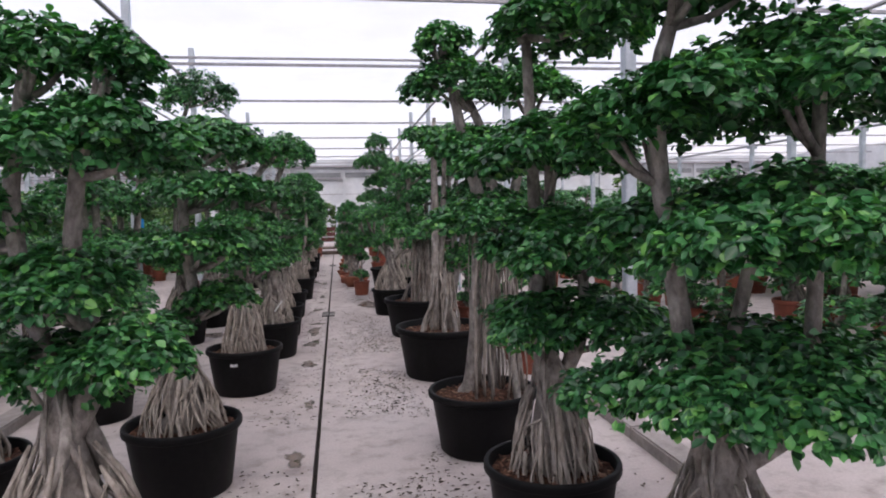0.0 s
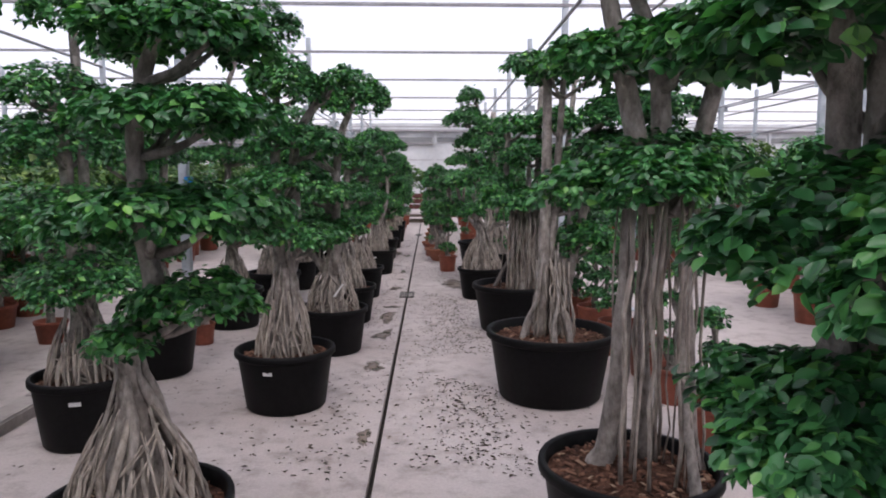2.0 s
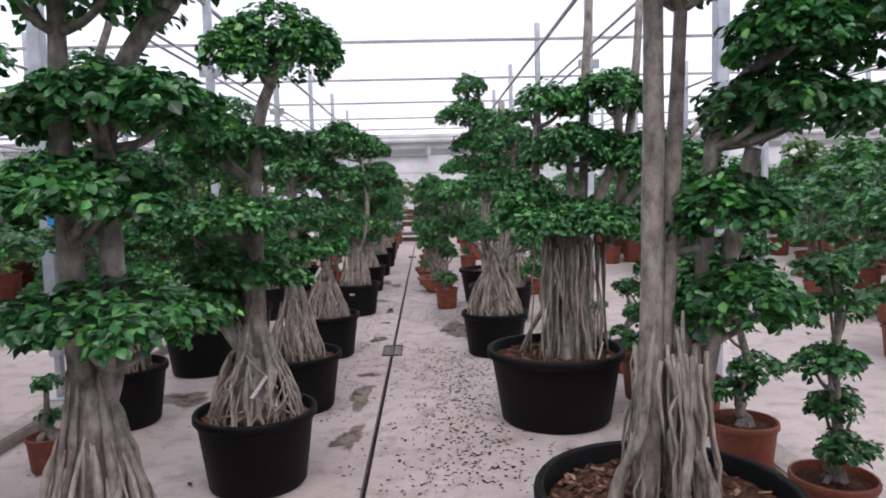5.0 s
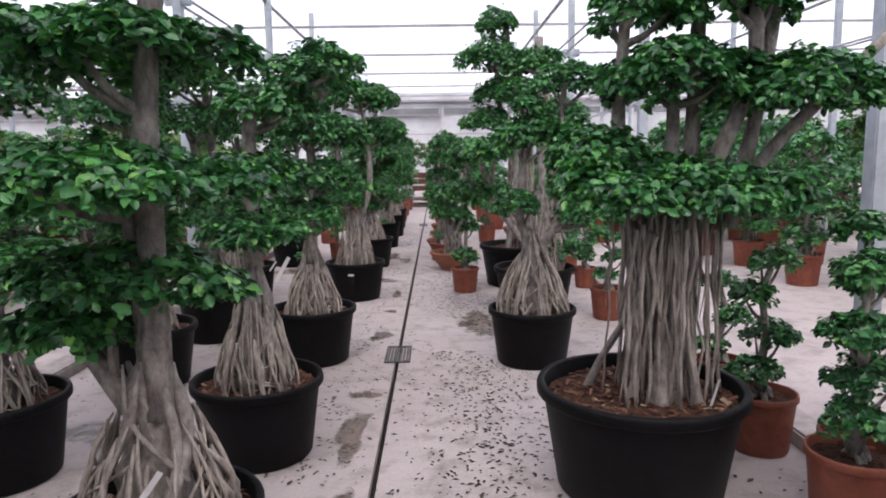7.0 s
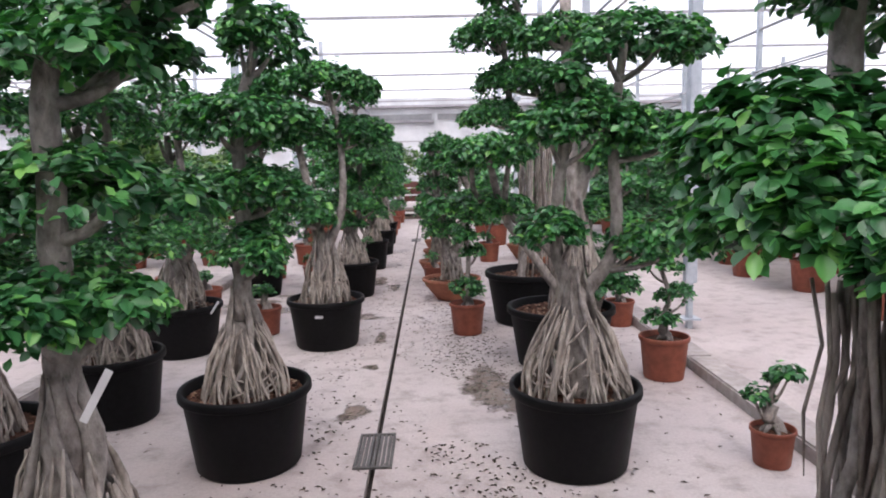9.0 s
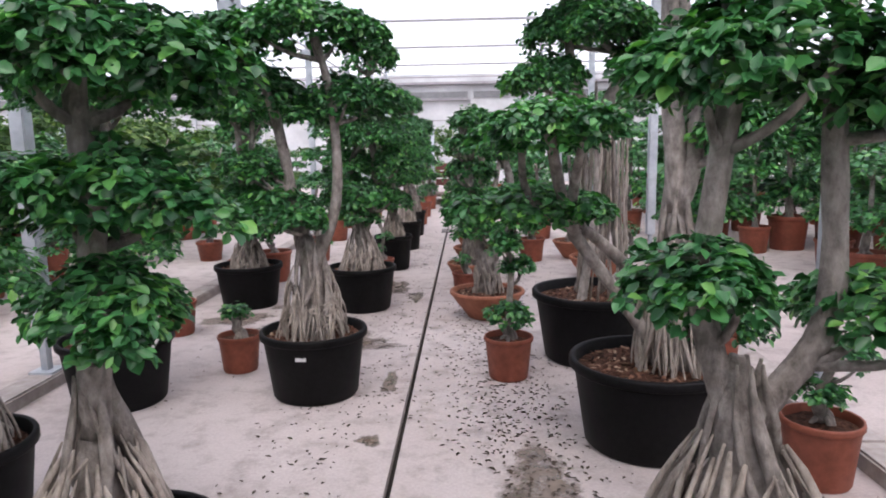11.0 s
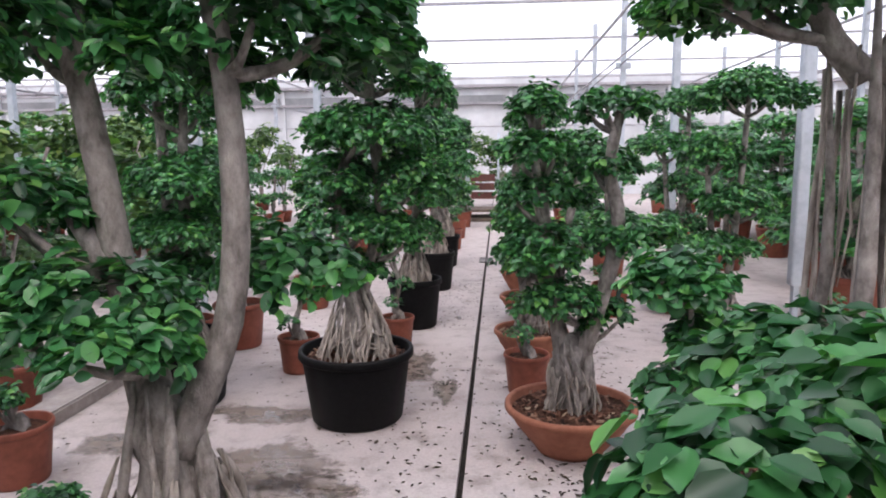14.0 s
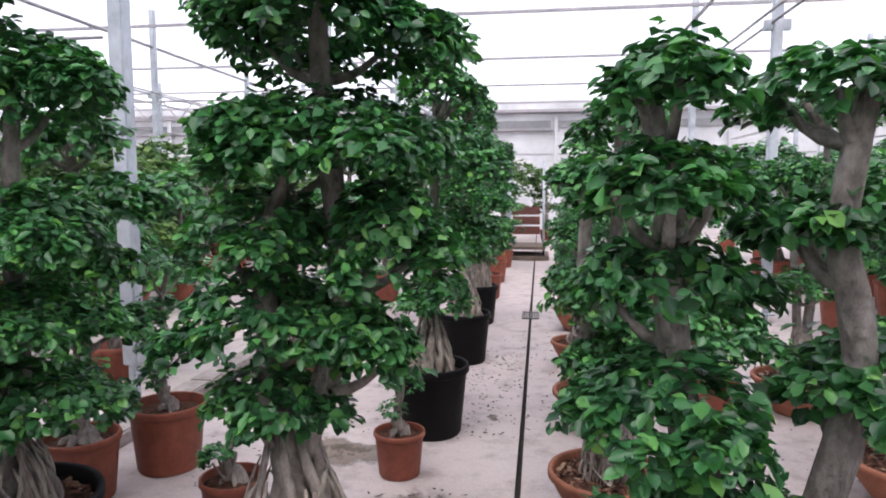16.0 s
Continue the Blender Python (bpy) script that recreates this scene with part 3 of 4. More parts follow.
def stain(x, y, rx, ry, seed):
    rng = np.random.default_rng(seed)
    ph = rng.uniform(0, 6.28, 6)
    v, f, rim = [(x, y, 0.0022)], [], [0.0]
    n, rings = 40, 4
    for i in range(1, rings + 1):
        for k in range(n):
            w = 2 * math.pi * k / n
            q = 1.25 * i / rings * (1 + 0.2 * math.sin(2 * w + ph[0]) + 0.16 * math.sin(3 * w + ph[1]) + 0.1 * math.sin(5 * w + ph[2]) + 0.07 * math.sin(9 * w + ph[3]))
            px = x + rx * q * math.cos(w)
            v.append((min(px, -0.02) if x < 0 else px, y + ry * q * math.sin(w), 0.0022))
            rim.append(i / rings)
    for k in range(n):
        f.append((0, 1 + k, 1 + (k + 1) % n))
        for i in range(rings - 1):
            a = 1 + i * n
            f.append((a + k, a + n + k, a + n + (k + 1) % n, a + (k + 1) % n))
    ob = mesh_ob("water_stain", v, f, STAIN)
    ob.data.attributes.new("rim", "FLOAT", "POINT").data.foreach_set("value", rim)
    tagged(ob, "irregular brown wet stain on the concrete", "stain", "floor stains")


for i, (x, y, rx, ry) in enumerate(((-0.18, 9.1, 0.13, 0.42), (-0.18, 11.25, 0.14, 0.2), (-0.17, 7.0, 0.13, 0.2), (-0.17, 8.2, 0.13, 0.3), (-0.17, 9.75, 0.12, 0.12), (-0.1, 5.4, 0.07, 0.16), (-0.14, 4.1, 0.1, 0.2),
                                    (-0.15, 13.1, 0.08, 0.28), (-0.17, 15.7, 0.1, 0.4), (-0.72, 14.25, 0.5, 0.32), (-1.2, 15.2, 0.4, 0.25), (-0.16, 12.2, 0.08, 0.12), (-0.2, 17.7, 0.06, 0.08), (-1.3, 10.0, 0.2, 0.2), (-1.05, 14.5, 0.7, 0.35), (-0.5, 13.95, 0.45, 0.25), (-1.75, 14.8, 0.45, 0.3), (-1.0, 17.0, 0.4, 0.3), (-0.45, 16.2, 0.25, 0.5), (0.72, 11.6, 0.3, 0.6), (-1.6, 9.2, 0.3, 0.3))):
    stain(x, y, rx, ry, 50 + i)

# dry leaves scattered over the floor
rng = np.random.default_rng(7)
lv, lf = [], []
for k in range(11000):
    u = rng.random()
    if u < 0.5:
        x, y = rng.normal(0.62, 0.22), rng.uniform(1.2, 17)
    elif u < 0.68:
        x, y = rng.normal(-0.35, 0.25), rng.uniform(1.2, 20)
    else:
        x, y = rng.uniform(-2.3, 2.3), rng.uniform(0.5, 22)
    if abs(x) < 0.02 or x > 2.18 or x < -2.33 or noise.noise((x * 1.3, y * 0.8, 3.0)) < -0.18:
        continue
    s, w = rng.uniform(0.006, 0.021) * (1.4 if rng.random() < 0.1 else 1), rng.uniform(0, 6.28)
    c, d = math.cos(w) * s, math.sin(w) * s
    o = len(lv)
    z = 0.004
    lv += [(x - c, y - d, z), (x + d * 0.45, y - c * 0.45, z + 0.004), (x + c, y + d, z + 0.002), (x - d * 0.45, y + c * 0.45, z + 0.003)]
    lf += [(o, o + 1, o + 2), (o, o + 2, o + 3)]
tagged(mesh_ob("fallen_leaves", lv, lf, LITTER), "small dry brown leaves scattered on concrete", "fallen leaves", "", "stuff")

# ---- the rows of large trees ----
TUB = "round black plastic tub with thick rolled rim"
TREE = "tall tiered ficus bonsai with grey trunk and braided roots"


def planted(x, y, d, pads, seed, h=0.42, tag=None, **kw):
    root, zs = pot(x, y, d, h, BLACK, TUB + (" and white sticker" if tag is not None else ""), "tub", tag)
    return ficus(x + kw.pop("off", 0.0), y, zs, pads, kw.pop("label", TREE), seed, **kw)


planted(-0.85, 2.25, 0.69, [(0.0, 1.04, 0.26, 0.16), (0.29, 1.13, 0.24, 0.14), (0.0, 1.38, 0.27, 0.14), (0.14, 1.89, 0.34, 0.16), (-0.02, 2.2, 0.22, 0.15), (0.24, 2.18, 0.15, 0.15), (-0.3, 1.65, 0.2, 0.13)], 1, r0=0.26, leaders=2)
planted(-0.77, 3.75, 0.69, [(0.18, 2.08, 0.35, 0.13), (0.17, 1.8, 0.33, 0.08), (0.18, 1.45, 0.38, 0.1), (0.25, 1.15, 0.22, 0.09), (0.01, 1.01, 0.1, 0.07)], 2, r0=0.23, ztop=0.9)
planted(-0.71, 6.03, 0.70, [(0.03, 2.21, 0.28, 0.19), (0.42, 2.24, 0.13, 0.11), (0.12, 1.85, 0.32, 0.11), (0.01, 1.59, 0.3, 0.09), (0.11, 1.2, 0.33, 0.1)], 3, tag=-1.75, r0=0.19, ztop=0.98, leaders=2)
planted(-0.60, 7.57, 0.67, [(0.2, 2.32, 0.34, 0.24), (-0.05, 1.85, 0.36, 0.12), (-0.09, 1.47, 0.4, 0.11), (-0.04, 1.17, 0.32, 0.09), (-0.23, 1.01, 0.21, 0.09)], 4, r0=0.24, ztop=0.85, leaders=3)
planted(-0.63, 8.9, 0.68, [(0.11, 1.8, 0.24, 0.11), (0.05, 1.46, 0.29, 0.1), (0.02, 1.16, 0.26, 0.1), (0.37, 1.98, 0.2, 0.12)], 5, r0=0.2, ztop=0.95)
planted(-0.65, 10.58, 0.67, [(0.2, 2.12, 0.24, 0.17), (0.09, 1.74, 0.34, 0.14), (0.12, 1.39, 0.28, 0.12), (0.08, 1.1, 0.2, 0.12)], 6, r0=0.2, ztop=0.88)
planted(-0.60, 12.93, 0.67, [(-0.32, 1.83, 0.34, 0.2), (0.22, 1.79, 0.3, 0.16, 0.1), (0.0, 2.2, 0.44, 0.17), (-0.5, 2.15, 0.28, 0.14), (-0.16, 1.13, 0.28, 0.14), (0.21, 1.22, 0.18, 0.1, 0.2), (-0.3, 1.4, 0.14, 0.07)], 7, fine=True, tag=-1.62, r0=0.21, ztop=0.95, leaders=3, stem=0.036)
planted(-0.65, 15.22, 0.67, [(0.13, 1.97, 0.37, 0.16), (0.13, 2.36, 0.28, 0.22), (0.12, 1.65, 0.42, 0.14), (-0.08, 1.38, 0.26, 0.14), (0.3, 1.35, 0.19, 0.19), (-0.06, 1.13, 0.28, 0.14), (0.25, 1.06, 0.16, 0.13), (-0.05, 0.89, 0.24, 0.1)], 8, size=0.042, density=1350, r0=0.2, ztop=0.82, leaders=2)
planted(-0.58, 17.4, 0.5, [(0.03, 0.85, 0.24, 0.14), (0.08, 1.2, 0.36, 0.2), (0.1, 1.7, 0.36, 0.2), (0.08, 2.1, 0.25, 0.15)], 9, h=0.44, r0=0.15, ztop=0.8)
planted(-0.56, 19.15, 0.48, [(0.0, 1.1, 0.3, 0.14), (0.05, 1.45, 0.36, 0.16), (0.0, 1.85, 0.34, 0.18), (0.05, 2.2, 0.22, 0.14)], 10, h=0.44, r0=0.15, ztop=0.85)
planted(-0.6, 20.85, 0.48, [(0.0, 1.1, 0.32, 0.14), (-0.05, 1.5, 0.36, 0.18), (0.0, 1.9, 0.32, 0.18), (0.0, 2.25, 0.2, 0.14)], 11, h=0.44, r0=0.15, ztop=0.85)
planted(1.45, 1.65, 0.72, [(0.12, 1.03, 0.56, 0.19), (0.55, 0.98, 0.36, 0.17), (0.2, 1.55, 0.52, 0.17), (0.3, 2.02, 0.52, 0.19), (-0.29, 1.9, 0.24, 0.14), (0.0, 2.4, 0.4, 0.17)], 21, r0=0.24, ztop=0.85, leaders=3, stem=0.036)
planted(1.19, 2.67, 0.67, [(0.02, 1.9, 0.4, 0.17), (0.04, 1.46, 0.39, 0.16), (0.13, 1.08, 0.42, 0.16), (0.0, 2.45, 0.36, 0.14)], 22, fine=True, r0=0.2, ztop=0.92, leaders=3, stem=0.038)
planted(1.15, 4.05, 0.76, [(0.0, 1.6, 0.42, 0.16), (-0.09, 2.05, 0.3, 0.13), (-0.28, 2.49, 0.3, 0.19), (-0.35, 2.74, 0.17, 0.13), (0.25, 2.45, 0.3, 0.15)], 23, fine=True, off=0.1, roots="pillar", r0=0.2, ztop=1.58, leaders=3, stem=0.044, count=20, spread=0.85, thick=1.5)
planted(1.21, 6.22, 0.95, [(0.58, 2.07, 0.41, 0.14), (0.4, 1.82, 0.32, 0.12), (0.21, 1.47, 0.23, 0.15), (0.24, 1.15, 0.23, 0.17), (0.18, 2.37, 0.49, 0.12)], 24, h=0.5, roots="pillar", r0=0.17, ztop=1.05, count=35, leaders=2, stem=0.034, lean=[(0.045, [(-0.08, 0, 0.42), (-0.06, 0, 0.9), (-0.05, 0, 1.5), (-0.05, 0, 2.5)]), (0.04, [(0.02, 0.02, 0.4), (0.12, 0, 0.85), (0.18, 0, 1.15), (0.3, 0, 1.7)])])
planted(1.25, 8.48, 0.95, [(-0.3, 1.5, 0.28, 0.14), (0.05, 1.37, 0.48, 0.13), (0.04, 1.85, 0.34, 0.16), (-0.14, 2.15, 0.25, 0.14), (0.57, 1.8, 0.36, 0.14), (0.32, 2.2, 0.24, 0.15)], 25, fine=True, h=0.5, off=0.1, roots="pillar", r0=0.24, ztop=1.3, leaders=3, stem=0.042, count=50, spread=0.8, thick=1.35, lean=[(0.035, [(0.1, 0.05, 1.2), (0.12, 0.05, 1.7), (0.13, 0.03, 2.3), (0.16, 0, 2.9)]), (0.032, [(0.3, 0.05, 1.2), (0.4, 0.05, 1.7), (0.47, 0.03, 2.3), (0.5, 0, 2.9)]), (0.03, [(0.3, 0.0, 1.3), (0.45, 0.0, 1.55), (0.75, 0.0, 1.85), (0.95, 0, 2.05)])])
planted(1.03, 10.45, 0.66, [(0.27, 2.07, 0.31, 0.12), (0.02, 1.68, 0.28, 0.15), (0.39, 1.62, 0.22, 0.11), (-0.12, 1.18, 0.2, 0.1), (0.42, 1.11, 0.25, 0.11), (-0.03, 1.89, 0.12, 0.08)], 26, r0=0.25, ztop=0.95, leaders=2, stem=0.034, count=60)
planted(1.3, 12.2, 0.82, [(0.22, 1.55, 0.25, 0.15), (-0.09, 2.45, 0.3, 0.14), (0.16, 1.20, 0.18, 0.08), (0.2, 0.6, 0.24, 0.14), (0.11, 1.95, 0.3, 0.14), (-0.72, 1.21, 0.34, 0.11, -0.1), (-0.69, 1.57, 0.29, 0.13, -0.48)], 27, fine=True, h=0.45, off=0.11, r0=0.18, ztop=1.3, stem=0.052, count=60,
        lean=[(0.034, [(-0.06, 0.0, 0.36), (-0.14, -0.03, 0.56), (-0.3, -0.06, 0.8), (-0.52, -0.1, 1.1), (-0.62, -0.28, 1.35), (-0.69, -0.46, 1.6)]), (0.022, [(-0.5, -0.08, 1.1), (-0.75, -0.2, 1.3), (-0.8, -0.4, 1.55)]), (0.026, [(-0.52, -0.08, 1.08), (-0.56, -0.3, 1.3), (-0.55, -0.5, 1.55)]), (0.036, [(0.05, 0.15, 0.36), (-0.1, 0.12, 0.75), (-0.32, 0.08, 1.0), (-0.55, 0.0, 1.18)]), (0.055, [(0.0, 0.0, 1.2), (-0.02, 0.0, 1.5), (-0.05, 0.01, 1.9), (-0.07, 0.02, 2.7)])])
planted(1.3, 13.65, 0.92, [(-0.35, 1.98, 0.32, 0.15), (-0.1, 2.3, 0.46, 0.19), (-0.3, 2.72, 0.36, 0.2), (-0.25, 3.1, 0.26, 0.17), (0.35, 2.1, 0.3, 0.15)], 28, h=0.5, roots="pillar", r0=0.2, ztop=1.85, leaders=2, stem=0.042, count=16, spread=0.75, thick=1.5)
# second row behind the left one
ROW2 = [(1.02, 0.34), (1.4, 0.43), (1.78, 0.42), (2.15, 0.38), (2.55, 0.26)]
for i, (x, y, d) in enumerate(((-1.8, 3.35, 0.67), (-1.8, 5.4, 0.62), (-1.95, 6.85, 0.68), (-1.85, 8.67, 0.67), (-1.65, 11.27, 0.6), (-1.8, 12.8, 0.68), (-1.72, 10.07, 0.69))):
    r = random.Random(100 + i)
    planted(x, y, d, [(r.uniform(-0.15, 0.15), z + r.uniform(-0.08, 0.08), q * r.uniform(0.85, 1.15), r.uniform(0.1, 0.17)) for z, q in ROW2[:5 if i < 5 else 4]] + ([(0.32, 3.22, 0.4, 0.3)] if i == 3 else []), 40 + i, tag=-1.3 if i in (0, 1, 3, 7) else None, r0=0.2, ztop=0.9, leaders=1 + i % 3, density=1200, fold=False)
planted(-1.82, 15.4, 0.67, [(0.12, 0.8, 0.33, 0.12), (0.1, 1.08, 0.36, 0.11), (0.1, 1.38, 0.4, 0.14), (0.1, 1.85, 0.38, 0.2), (0.0, 2.3, 0.3, 0.15)], 49, r0=0.18, ztop=0.75, leaders=2)

# ---- shallow clay bowls with broad bonsai ----
BOWL = "wide shallow terracotta bowl with rounded rim"


def bowl_tree(x, y, d, pads, seed, h=0.25, **kw):
    root, zs = pot(x, y, d, h, CLAY, BOWL, "bowl", None, "terracotta bowls")
    return ficus(x, y, zs, pads, "broad many-tiered ficus bonsai with fused pale roots", seed, group="bonsai in bowls", **kw)


bowl_tree(0.55, 14.85, 0.68, [(-0.17, 1.03, 0.24, 0.13), (-0.06, 0.79, 0.20, 0.11), (-0.19, 1.53, 0.19, 0.09), (0.17, 1.74, 0.20, 0.08), (-0.19, 1.74, 0.13, 0.1), (0.31, 1.10, 0.24, 0.10), (0.19, 1.45, 0.17, 0.07), (-0.18, 1.31, 0.22, 0.10), (0.18, 0.69, 0.11, 0.1)], 61, r0=0.13, ztop=0.55, leaders=3, stem=0.04, size=0.044, density=1250, count=26)
bowl_tree(0.42, 16.36, 0.55, [(-0.03, 1.53, 0.23, 0.13), (0.04, 1.82, 0.20, 0.14), (0.36, 1.52, 0.28, 0.15), (-0.06, 1.04, 0.25, 0.14), (0.01, 0.74, 0.26, 0.13), (0.34, 0.9, 0.36, 0.15)], 62, r0=0.12, ztop=0.6, leaders=3, stem=0.04, size=0.045, density=1200, count=24)
bowl_tree(0.50, 17.6, 0.62, [(-0.08, 1.16, 0.27, 0.16), (0.1, 1.45, 0.3, 0.14), (0.0, 1.75, 0.24, 0.12), (0.0, 0.85, 0.26, 0.14)], 63, r0=0.12, ztop=0.6, leaders=2, stem=0.04, density=500, count=16)
bowl_tree(1.90, 16.68, 0.66, [(-0.1, 0.8, 0.3, 0.12), (0.1, 1.15, 0.3, 0.12), (-0.15, 1.5, 0.26, 0.11), (0.1, 1.95, 0.4, 0.16)], 64, r0=0.14, ztop=0.55, leaders=2, stem=0.032, count=16)
bowl_tree(1.87, 18.1, 0.62, [(0.0, 0.85, 0.28, 0.12), (0.15, 1.25, 0.3, 0.12), (-0.1, 1.6, 0.3, 0.12), (0.1, 2.0, 0.3, 0.14)], 65, r0=0.12, ztop=0.55, leaders=2, stem=0.032, count=16, fold=False)
bowl_tree(0.45, 19.0, 0.5, [(0.0, 0.8, 0.26, 0.14), (0.05, 1.2, 0.3, 0.15), (-0.05, 1.6, 0.22, 0.12)], 66, r0=0.1, ztop=0.5, stem=0.035, count=14, fold=False)
bowl_tree(0.5, 20.6, 0.5, [(0.0, 0.8, 0.26, 0.14), (0.05, 1.25, 0.3, 0.15), (-0.05, 1.7, 0.26, 0.14)], 67, r0=0.1, ztop=0.5, stem=0.035, count=14, fold=False)

# ---- small terracotta pots with young bonsai ----
TPOT = "round terracotta-coloured plastic plant pot"
YOUNG = "small tiered ficus bonsai with crooked grey stem"


def young(x, y, d, pads, seed, h=None, lab=YOUNG, **kw):
    root, zs = pot(x, y, d, h or d * 0.86, TERRA, TPOT, "tub", None, "terracotta pots")
    args = dict(roots="plain", ztop=zs + 0.14, stem=0.024, size=0.038, density=1700)
    args.update(kw)
    return ficus(x, y, zs, pads, lab, seed, group="young bonsai", **args)


young(0.64, 13.2, 0.33, [(0.0, 0.42, 0.13, 0.09), (0.05, 0.74, 0.11, 0.07), (-0.03, 0.9, 0.1, 0.07), (0.06, 1.04, 0.1, 0.07), (-0.03, 1.18, 0.13, 0.07)], 70, size=0.042)
young(-2.15, 16.25, 0.38, [(0.1, 0.85, 0.26, 0.12), (0.05, 1.15, 0.26, 0.12), (0.12, 1.45, 0.28, 0.13), (0.05, 1.75, 0.26, 0.12)], 71, stem=0.04, size=0.055, density=900)
TIER = [(-0.03, 0.42, 0.11, 0.06), (0.05, 0.6, 0.125, 0.065), (-0.04, 0.8, 0.12, 0.065), (0.03, 1.0, 0.125, 0.065), (-0.02, 1.2, 0.12, 0.065)]
for i, (x, y, d, n) in enumerate(((2.2, 8.35, 0.34, 5), (2.06, 7.41, 0.37, 5), (2.12, 6.7, 0.36, 5), (2.08, 6.05, 0.3, 5), (2.0, 8.85, 0.36, 4), (2.02, 8.1, 0.38, 4), (1.95, 11.78, 0.35, 3), (2.08, 13.35, 0.28, 3), (2.0, 10.37, 0.22, 2), (2.1, 9.6, 0.3, 3),
                                (2.0, 5.2, 0.32, 3), (-1.91, 7.85, 0.24, 2), (-2.1, 14.33, 0.33, 1), (-1.24, 13.38, 0.3, 1), (-1.25, 16.05, 0.3, 2), (-0.64, 16.75, 0.28, 3), (-1.93, 16.67, 0.42, 4), (-1.72, 18.1, 0.38, 4), (1.9, 15.1, 0.3, 3), (2.05, 14.3, 0.3, 4),
                                (0.36, 15.7, 0.3, 1), (1.25, 17.9, 0.36, 2), (-0.61, 22.6, 0.4, 3), (-0.62, 24.2, 0.4, 3), (0.5, 22.2, 0.4, 3), (0.52, 23.9, 0.4, 3))):
    r = random.Random(300 + i)
    k = d / 0.35
    young(x, y, d, [(a * k + r.uniform(-0.04, 0.04), d * 0.86 + (z - 0.3) * (0.8 + 0.2 * k) + r.uniform(-0.03, 0.03), q * k * r.uniform(0.8, 1.2), rz * k) for a, z, q, rz in TIER[:n]], 310 + i, fold=y < 15, density=1700 if y < 15 else 1200)

# ---- tables of plants beyond the roads, kept as repeated models ----
models = []
for i in range(4):
    r = random.Random(500 + i)
    d = 0.42
    grp = new("potted_ficus")
    grp.location = (4.6 + 0.01 * i, 3.0 + 1.9 * i, 0.012)
    root, zs = pot(0, 0, d, 0.36, TERRA, TPOT, "tub")
    t = ficus(0, 0, zs, [(r.uniform(-0.12, 0.12), z, r.uniform(0.26, 0.42), r.uniform(0.11, 0.18)) for z in ((0.6, 0.95, 1.4), (0.65, 1.15), (0.55, 0.9, 1.25, 1.6), (0.65, 1.1, 1.5))[i]], YOUNG, 520 + i, roots="plain" if i % 2 else "cone", r0=0.12, ztop=0.6, count=14, stem=0.032, size=0.085, density=250, fold=False, material=LEAF)
    for o in list(root.children) + list(t.children):
        o.parent = grp
    bpy.data.objects.remove(root)
    bpy.data.objects.remove(t)
    tagged(grp, "ficus bonsai in a terracotta-coloured pot on concrete", "potted plant", "potted plants beyond the road")
    models.append(grp)
r = random.Random(9)
for side in (-1, 1):
    for row, x in enumerate((4.6, 5.7, 6.9, 8.4, 10.2, 12.5)):
        y = 2.2 + 0.4 * row
        while y < 30:
            if not (side == 1 and row == 0 and y < 9.0 and abs((y - 3.0) / 1.9 - round((y - 3.0) / 1.9)) < 0.35) and r.random() < (0.8 if side == 1 else 0.75):
                copy_thing(models[r.randrange(4)], pose(side * x + r.uniform(-0.25, 0.25), y, 0.012, 0, 0, r.uniform(0, 360)) @ Matrix.Scale(r.uniform(0.8, 1.15) + 0.1 * row, 4))
            y += r.uniform(1.0, 1.7)

# ---- taller leafy plants further off ----
bigs = []
for i in range(3):
    rr = np.random.default_rng(600 + i)
    big = new("leafy_tree")
    big.location = ((-6.4, 11.0 + 3 * i, 0.012), (-9.0, 15.0, 0.012), (9.4, 18.0, 0.012))[i]
    tb = Tubes()
    for k in range(4):
        a = math.pi / 2 * k
        braid = [(0.045 * math.cos(a + 0.75 * m), 0.045 * math.sin(a + 0.75 * m), 0.28 + 0.1 * m) for m in range(9)]
        tb.add(curve_pts(braid + [(0.14 * math.cos(a + 6), 0.14 * math.sin(a + 6), 1.5), (0.42 * math.cos(a + 6), 0.42 * math.sin(a + 6), 2.2)], 24), [0.034 - 0.0008 * m for m in range(25)], 6, 0.1)
    tb.make("trunk", BARK, big)
    v, f = lathe([(0.02, 0), (0.2, 0), (0.25, 0.32), (0.27, 0.33), (0.27, 0.38), (0.24, 0.38), (0.23, 0.3), (0.01, 0.31)], 24)
    mesh_ob("container", v, f, TERRA, big, True)
    blobs = [(rr.normal() * 0.45, rr.normal() * 0.45, rr.uniform(1.0, 2.5), rr.uniform(0.3, 0.5), rr.uniform(0.3, 0.5), rr.uniform(0.2, 0.4)) for k in range(11)]
    foliage("crown", rr, blobs, 0.13, 66, big, LEAF_PALE if i == 0 else LEAF, False)
    tagged(big, "tall leafy tree with loose crown in a large pot", "tree", "tall potted trees")
    bigs.append(big)
for k in range(60):
    side = -1 if k % 2 else 1
    copy_thing(bigs[r.choice((0, 1, 1, 2)) if side < 0 else r.choice((0, 1, 2, 2))], pose(side * r.uniform(5.2, 17), r.uniform(6, 37), 0.012, 0, 0, r.uniform(0, 360)) @ Matrix.Scale(r.uniform(0.75, 1.05), 4))
for k in range(15):
    copy_thing(bigs[k % 3], pose(-r.uniform(4.0, 6.3), 3.2 + 0.66 * k, 0.012, 0, 0, r.uniform(0, 360)) @ Matrix.Scale(r.uniform(0.62, 0.85), 4))
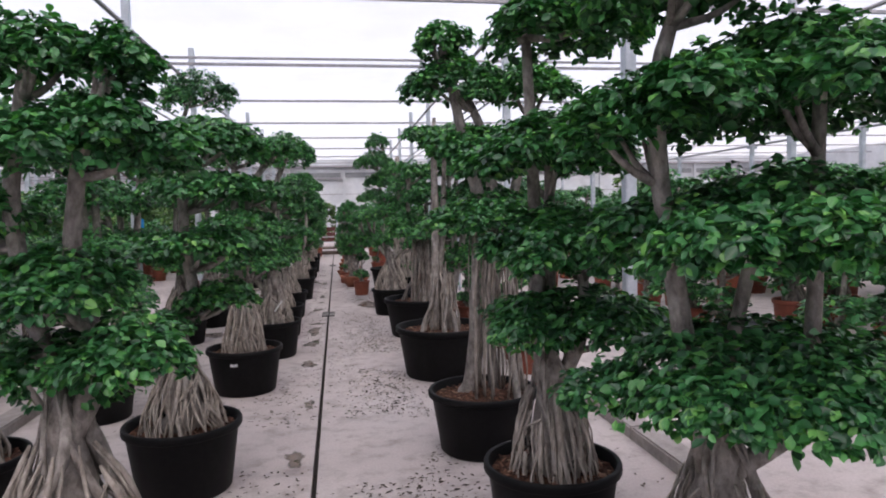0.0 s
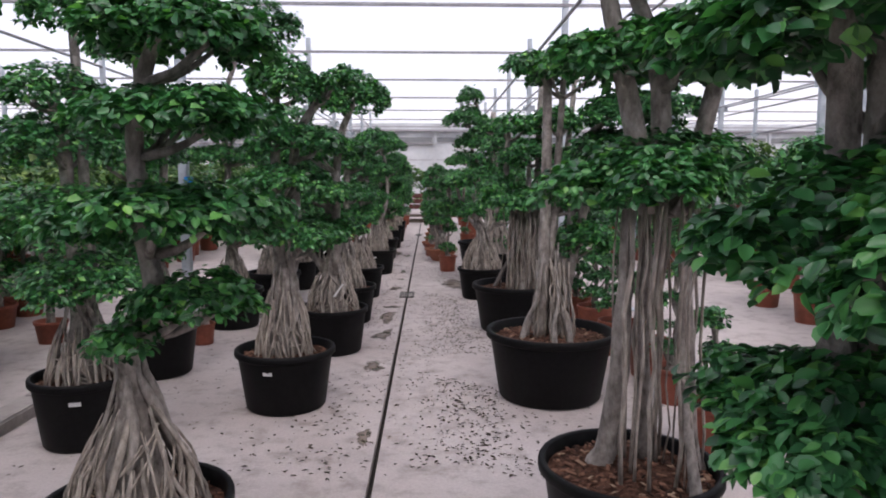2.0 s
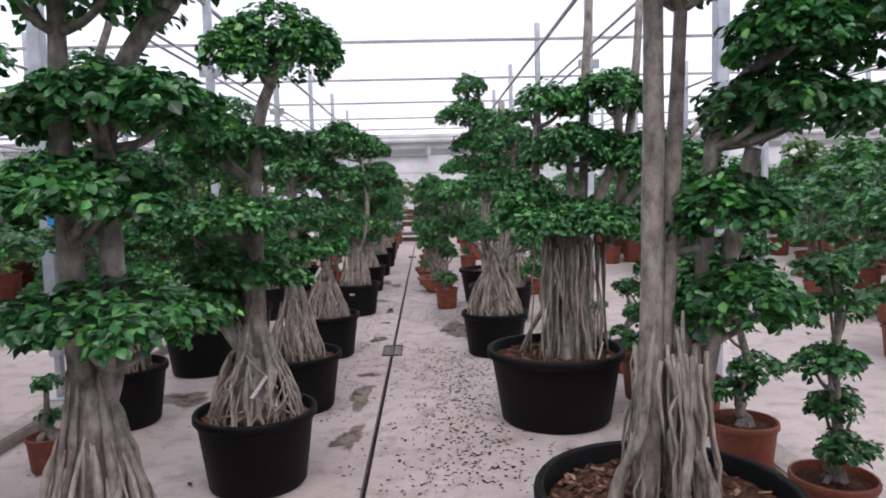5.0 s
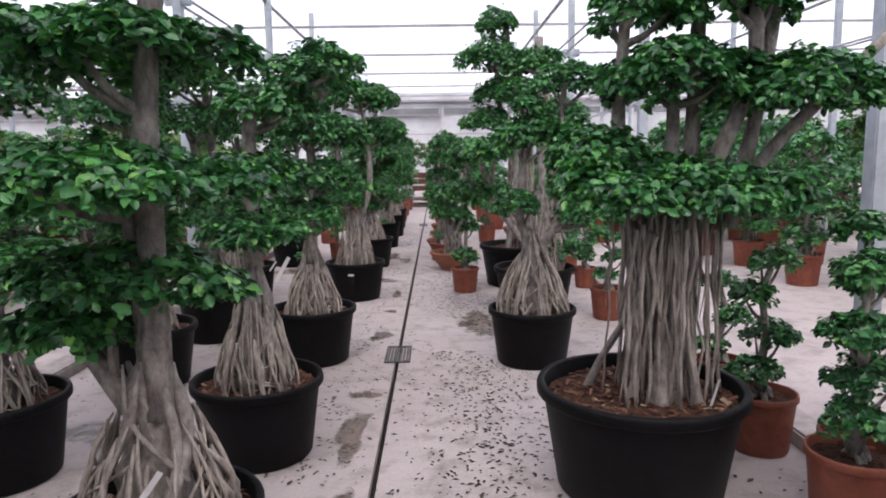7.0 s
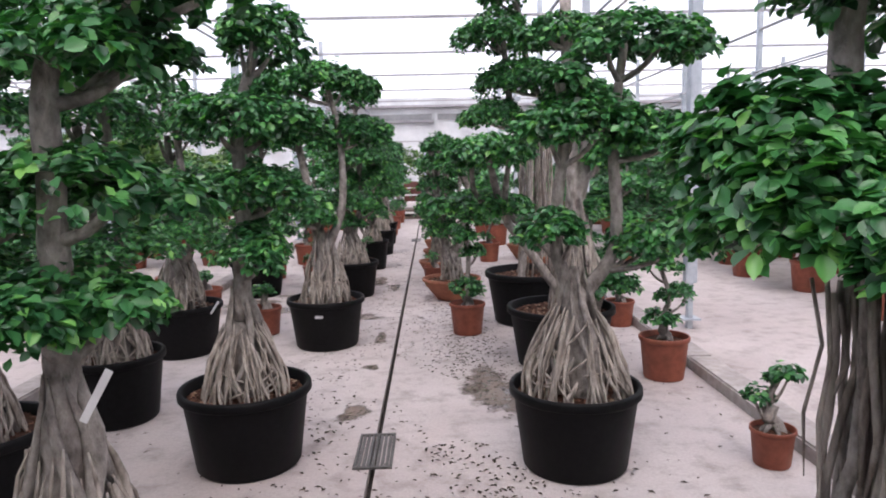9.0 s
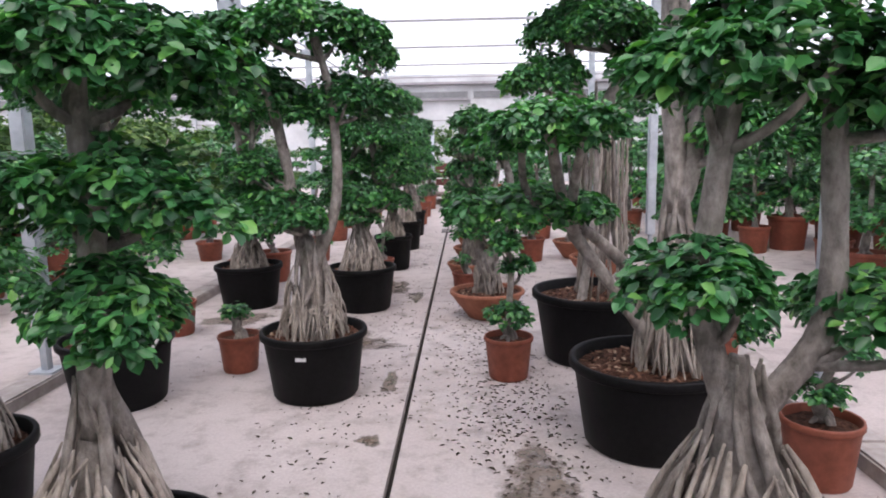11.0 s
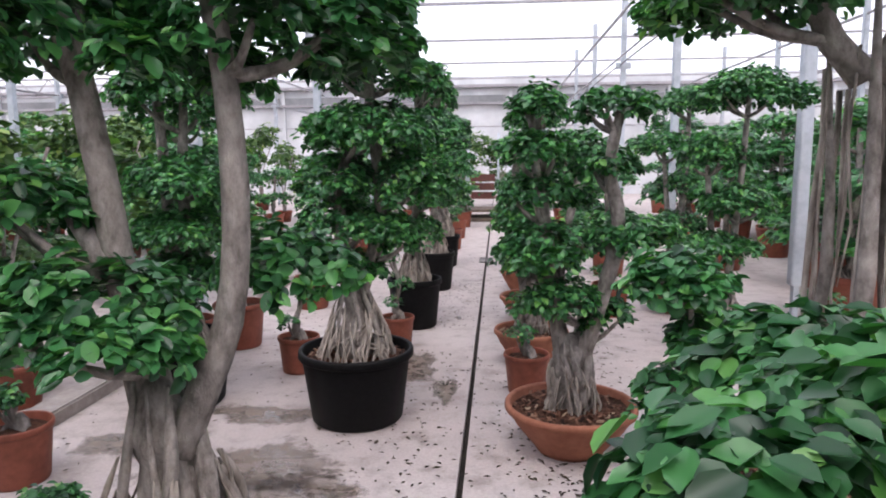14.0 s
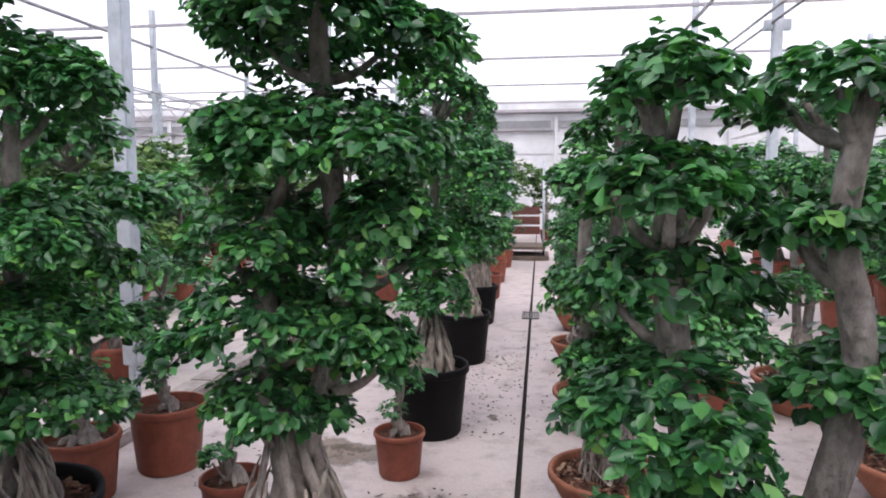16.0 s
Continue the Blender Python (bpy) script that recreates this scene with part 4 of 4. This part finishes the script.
for k in range(12):
    copy_thing(bigs[(k + 1) % 3], pose(r.uniform(7.2, 9.2), 4.5 + 0.8 * k, 0.012, 0, 0, r.uniform(0, 360)) @ Matrix.Scale(r.uniform(0.65, 0.85), 4))
for k in range(18):
    copy_thing(bigs[(0, 0, 1)[k % 3]], pose(-r.uniform(4.9, 7.6), 15.5 + 0.75 * k, 0.012, 0, 0, r.uniform(0, 360)) @ Matrix.Scale(r.uniform(0.7, 0.9), 4))
for k in range(10):
    copy_thing(bigs[(1, 0, 2)[k % 3]], pose(-3.25 - 0.9 * (k % 2) - r.uniform(0.0, 0.3), 2.6 + 0.66 * k, 0.012, 0, 0, r.uniform(0, 360)) @ Matrix.Scale(r.uniform(0.5, 0.68), 4))
copy_thing(bigs[0], pose(-2.82, 15.25, 0.012, 0, 0, 40) @ Matrix.Scale(0.72, 4))
copy_thing(bigs[1], pose(-3.3, 18.2, 0.012, 0, 0, 90) @ Matrix.Scale(0.72, 4))
for x, y in ((3.3, 17.6), (3.9, 19.3), (3.2, 20.6), (4.3, 21.8), (5.0, 18.6), (3.4, 23.4), (5.3, 20.8), (4.6, 24.2)):
    copy_thing(models[r.choice((0, 2, 3))], pose(x, y, 0.012, 0, 0, r.uniform(0, 360)) @ Matrix.Scale(r.uniform(1.15, 1.4), 4))
for x, y in ((-2.2, 31.5), (-0.9, 32.6), (0.3, 33.2), (1.4, 31.8), (2.6, 32.5), (-3.4, 32.4), (3.6, 31.5)):
    copy_thing(bigs[0 if x < 1 else 1], pose(x, y, 0.012, 0, 0, r.uniform(0, 360)) @ Matrix.Scale(r.uniform(0.7, 0.85), 4))
fars = []
for x, y, s in ((-0.6, 26.3, 0.95), (0.75, 25.6, 0.9), (0.85, 27.4, 1.0), (-1.3, 27.8, 1.1), (-1.9, 20.3, 1.15), (-2.0, 22.2, 1.1), (-1.8, 24.3, 1.2), (1.6, 20.2, 1.1), (1.5, 22.0, 1.1), (1.7, 24.0, 1.2), (1.6, 26.0, 1.2), (-1.7, 26.2, 1.1)):
    copy_thing(models[r.randrange(4)], pose(x, y, 0.003, 0, 0, r.uniform(0, 360)) @ Matrix.Scale(s, 4))

# ---- trolley with uprights at the end of the aisle ----
cart = new("plant_trolley")
cart.location = (-0.2, 28.2, 0.003)
part("deck", boxed(-0.42, 0.42, -0.6, 0.6, 0.22, 0.28, 0.01), WOOD, cart)
part("lower_deck", boxed(-0.55, 0.5, -0.72, 0.6, 0.0, 0.08, 0.01), WOOD, cart)
for x in (-0.38, 0.38):
    for y in (-0.5, 0.5):
        tb = Tubes()
        tb.add([(x, y, 0.1), (x, y, 2.1)], [0.028, 0.028], 8)
        tb.make("upright", STEEL, cart)
        bm = bmesh.new()
        bmesh.ops.create_cone(bm, cap_ends=True, segments=16, radius1=0.06, radius2=0.06, depth=0.04, matrix=pose(x, y, 0.15, 0, 90, 0))
        part("wheel", bm, BLACK, cart)
for z in (0.6, 0.82, 1.04):
    part("crate_board", boxed(-0.3, 0.3, 0.1, 0.13, z - 0.1, z + 0.08), RED, cart, "red-brown board")
tagged(cart, "low dark trolley with tall pale uprights and red boards", "trolley")

# ---- white plastic plant tags ----
for x, y, z, a, b in ((-0.5, 7.28, 0.62, 35, 20), (-1.42, 12.5, 0.44, 40, -15), (-0.42, 8.66, 1.02, 30, 10), (1.52, 8.3, 0.5, 12, 30)):
    tb = bmesh.new()
    add_box(tb, -0.009, 0.009, -0.001, 0.001, -0.07, 0.07, 0.0008)
    g = part("plant_tag", tb, PAPER)
    g.matrix_world = pose(x, y, z, 8, a, b)
    tagged(g, "white plastic plant tag hanging among the roots", "plant tag", "plant tags")

# ---- lattice girder at the side ----
for y in (24.0, 32.0):
    tb = Tubes()
    for z in (3.55, 4.1):
        tb.add([(-28, y, z), (-7.3, y, z)], [0.03, 0.03], 6)
    for k in range(20):
        x = -27.5 + k
        tb.add([(x, y, 3.55), (x + 0.5, y, 4.1)], [0.018] * 2, 5)
        tb.add([(x + 0.5, y, 4.1), (x + 1, y, 3.55)], [0.018] * 2, 5)
    tagged(tb.make("lattice_girder", PIPE), "grey lattice steel girder spanning between posts", "roof beam", "lattice girders")
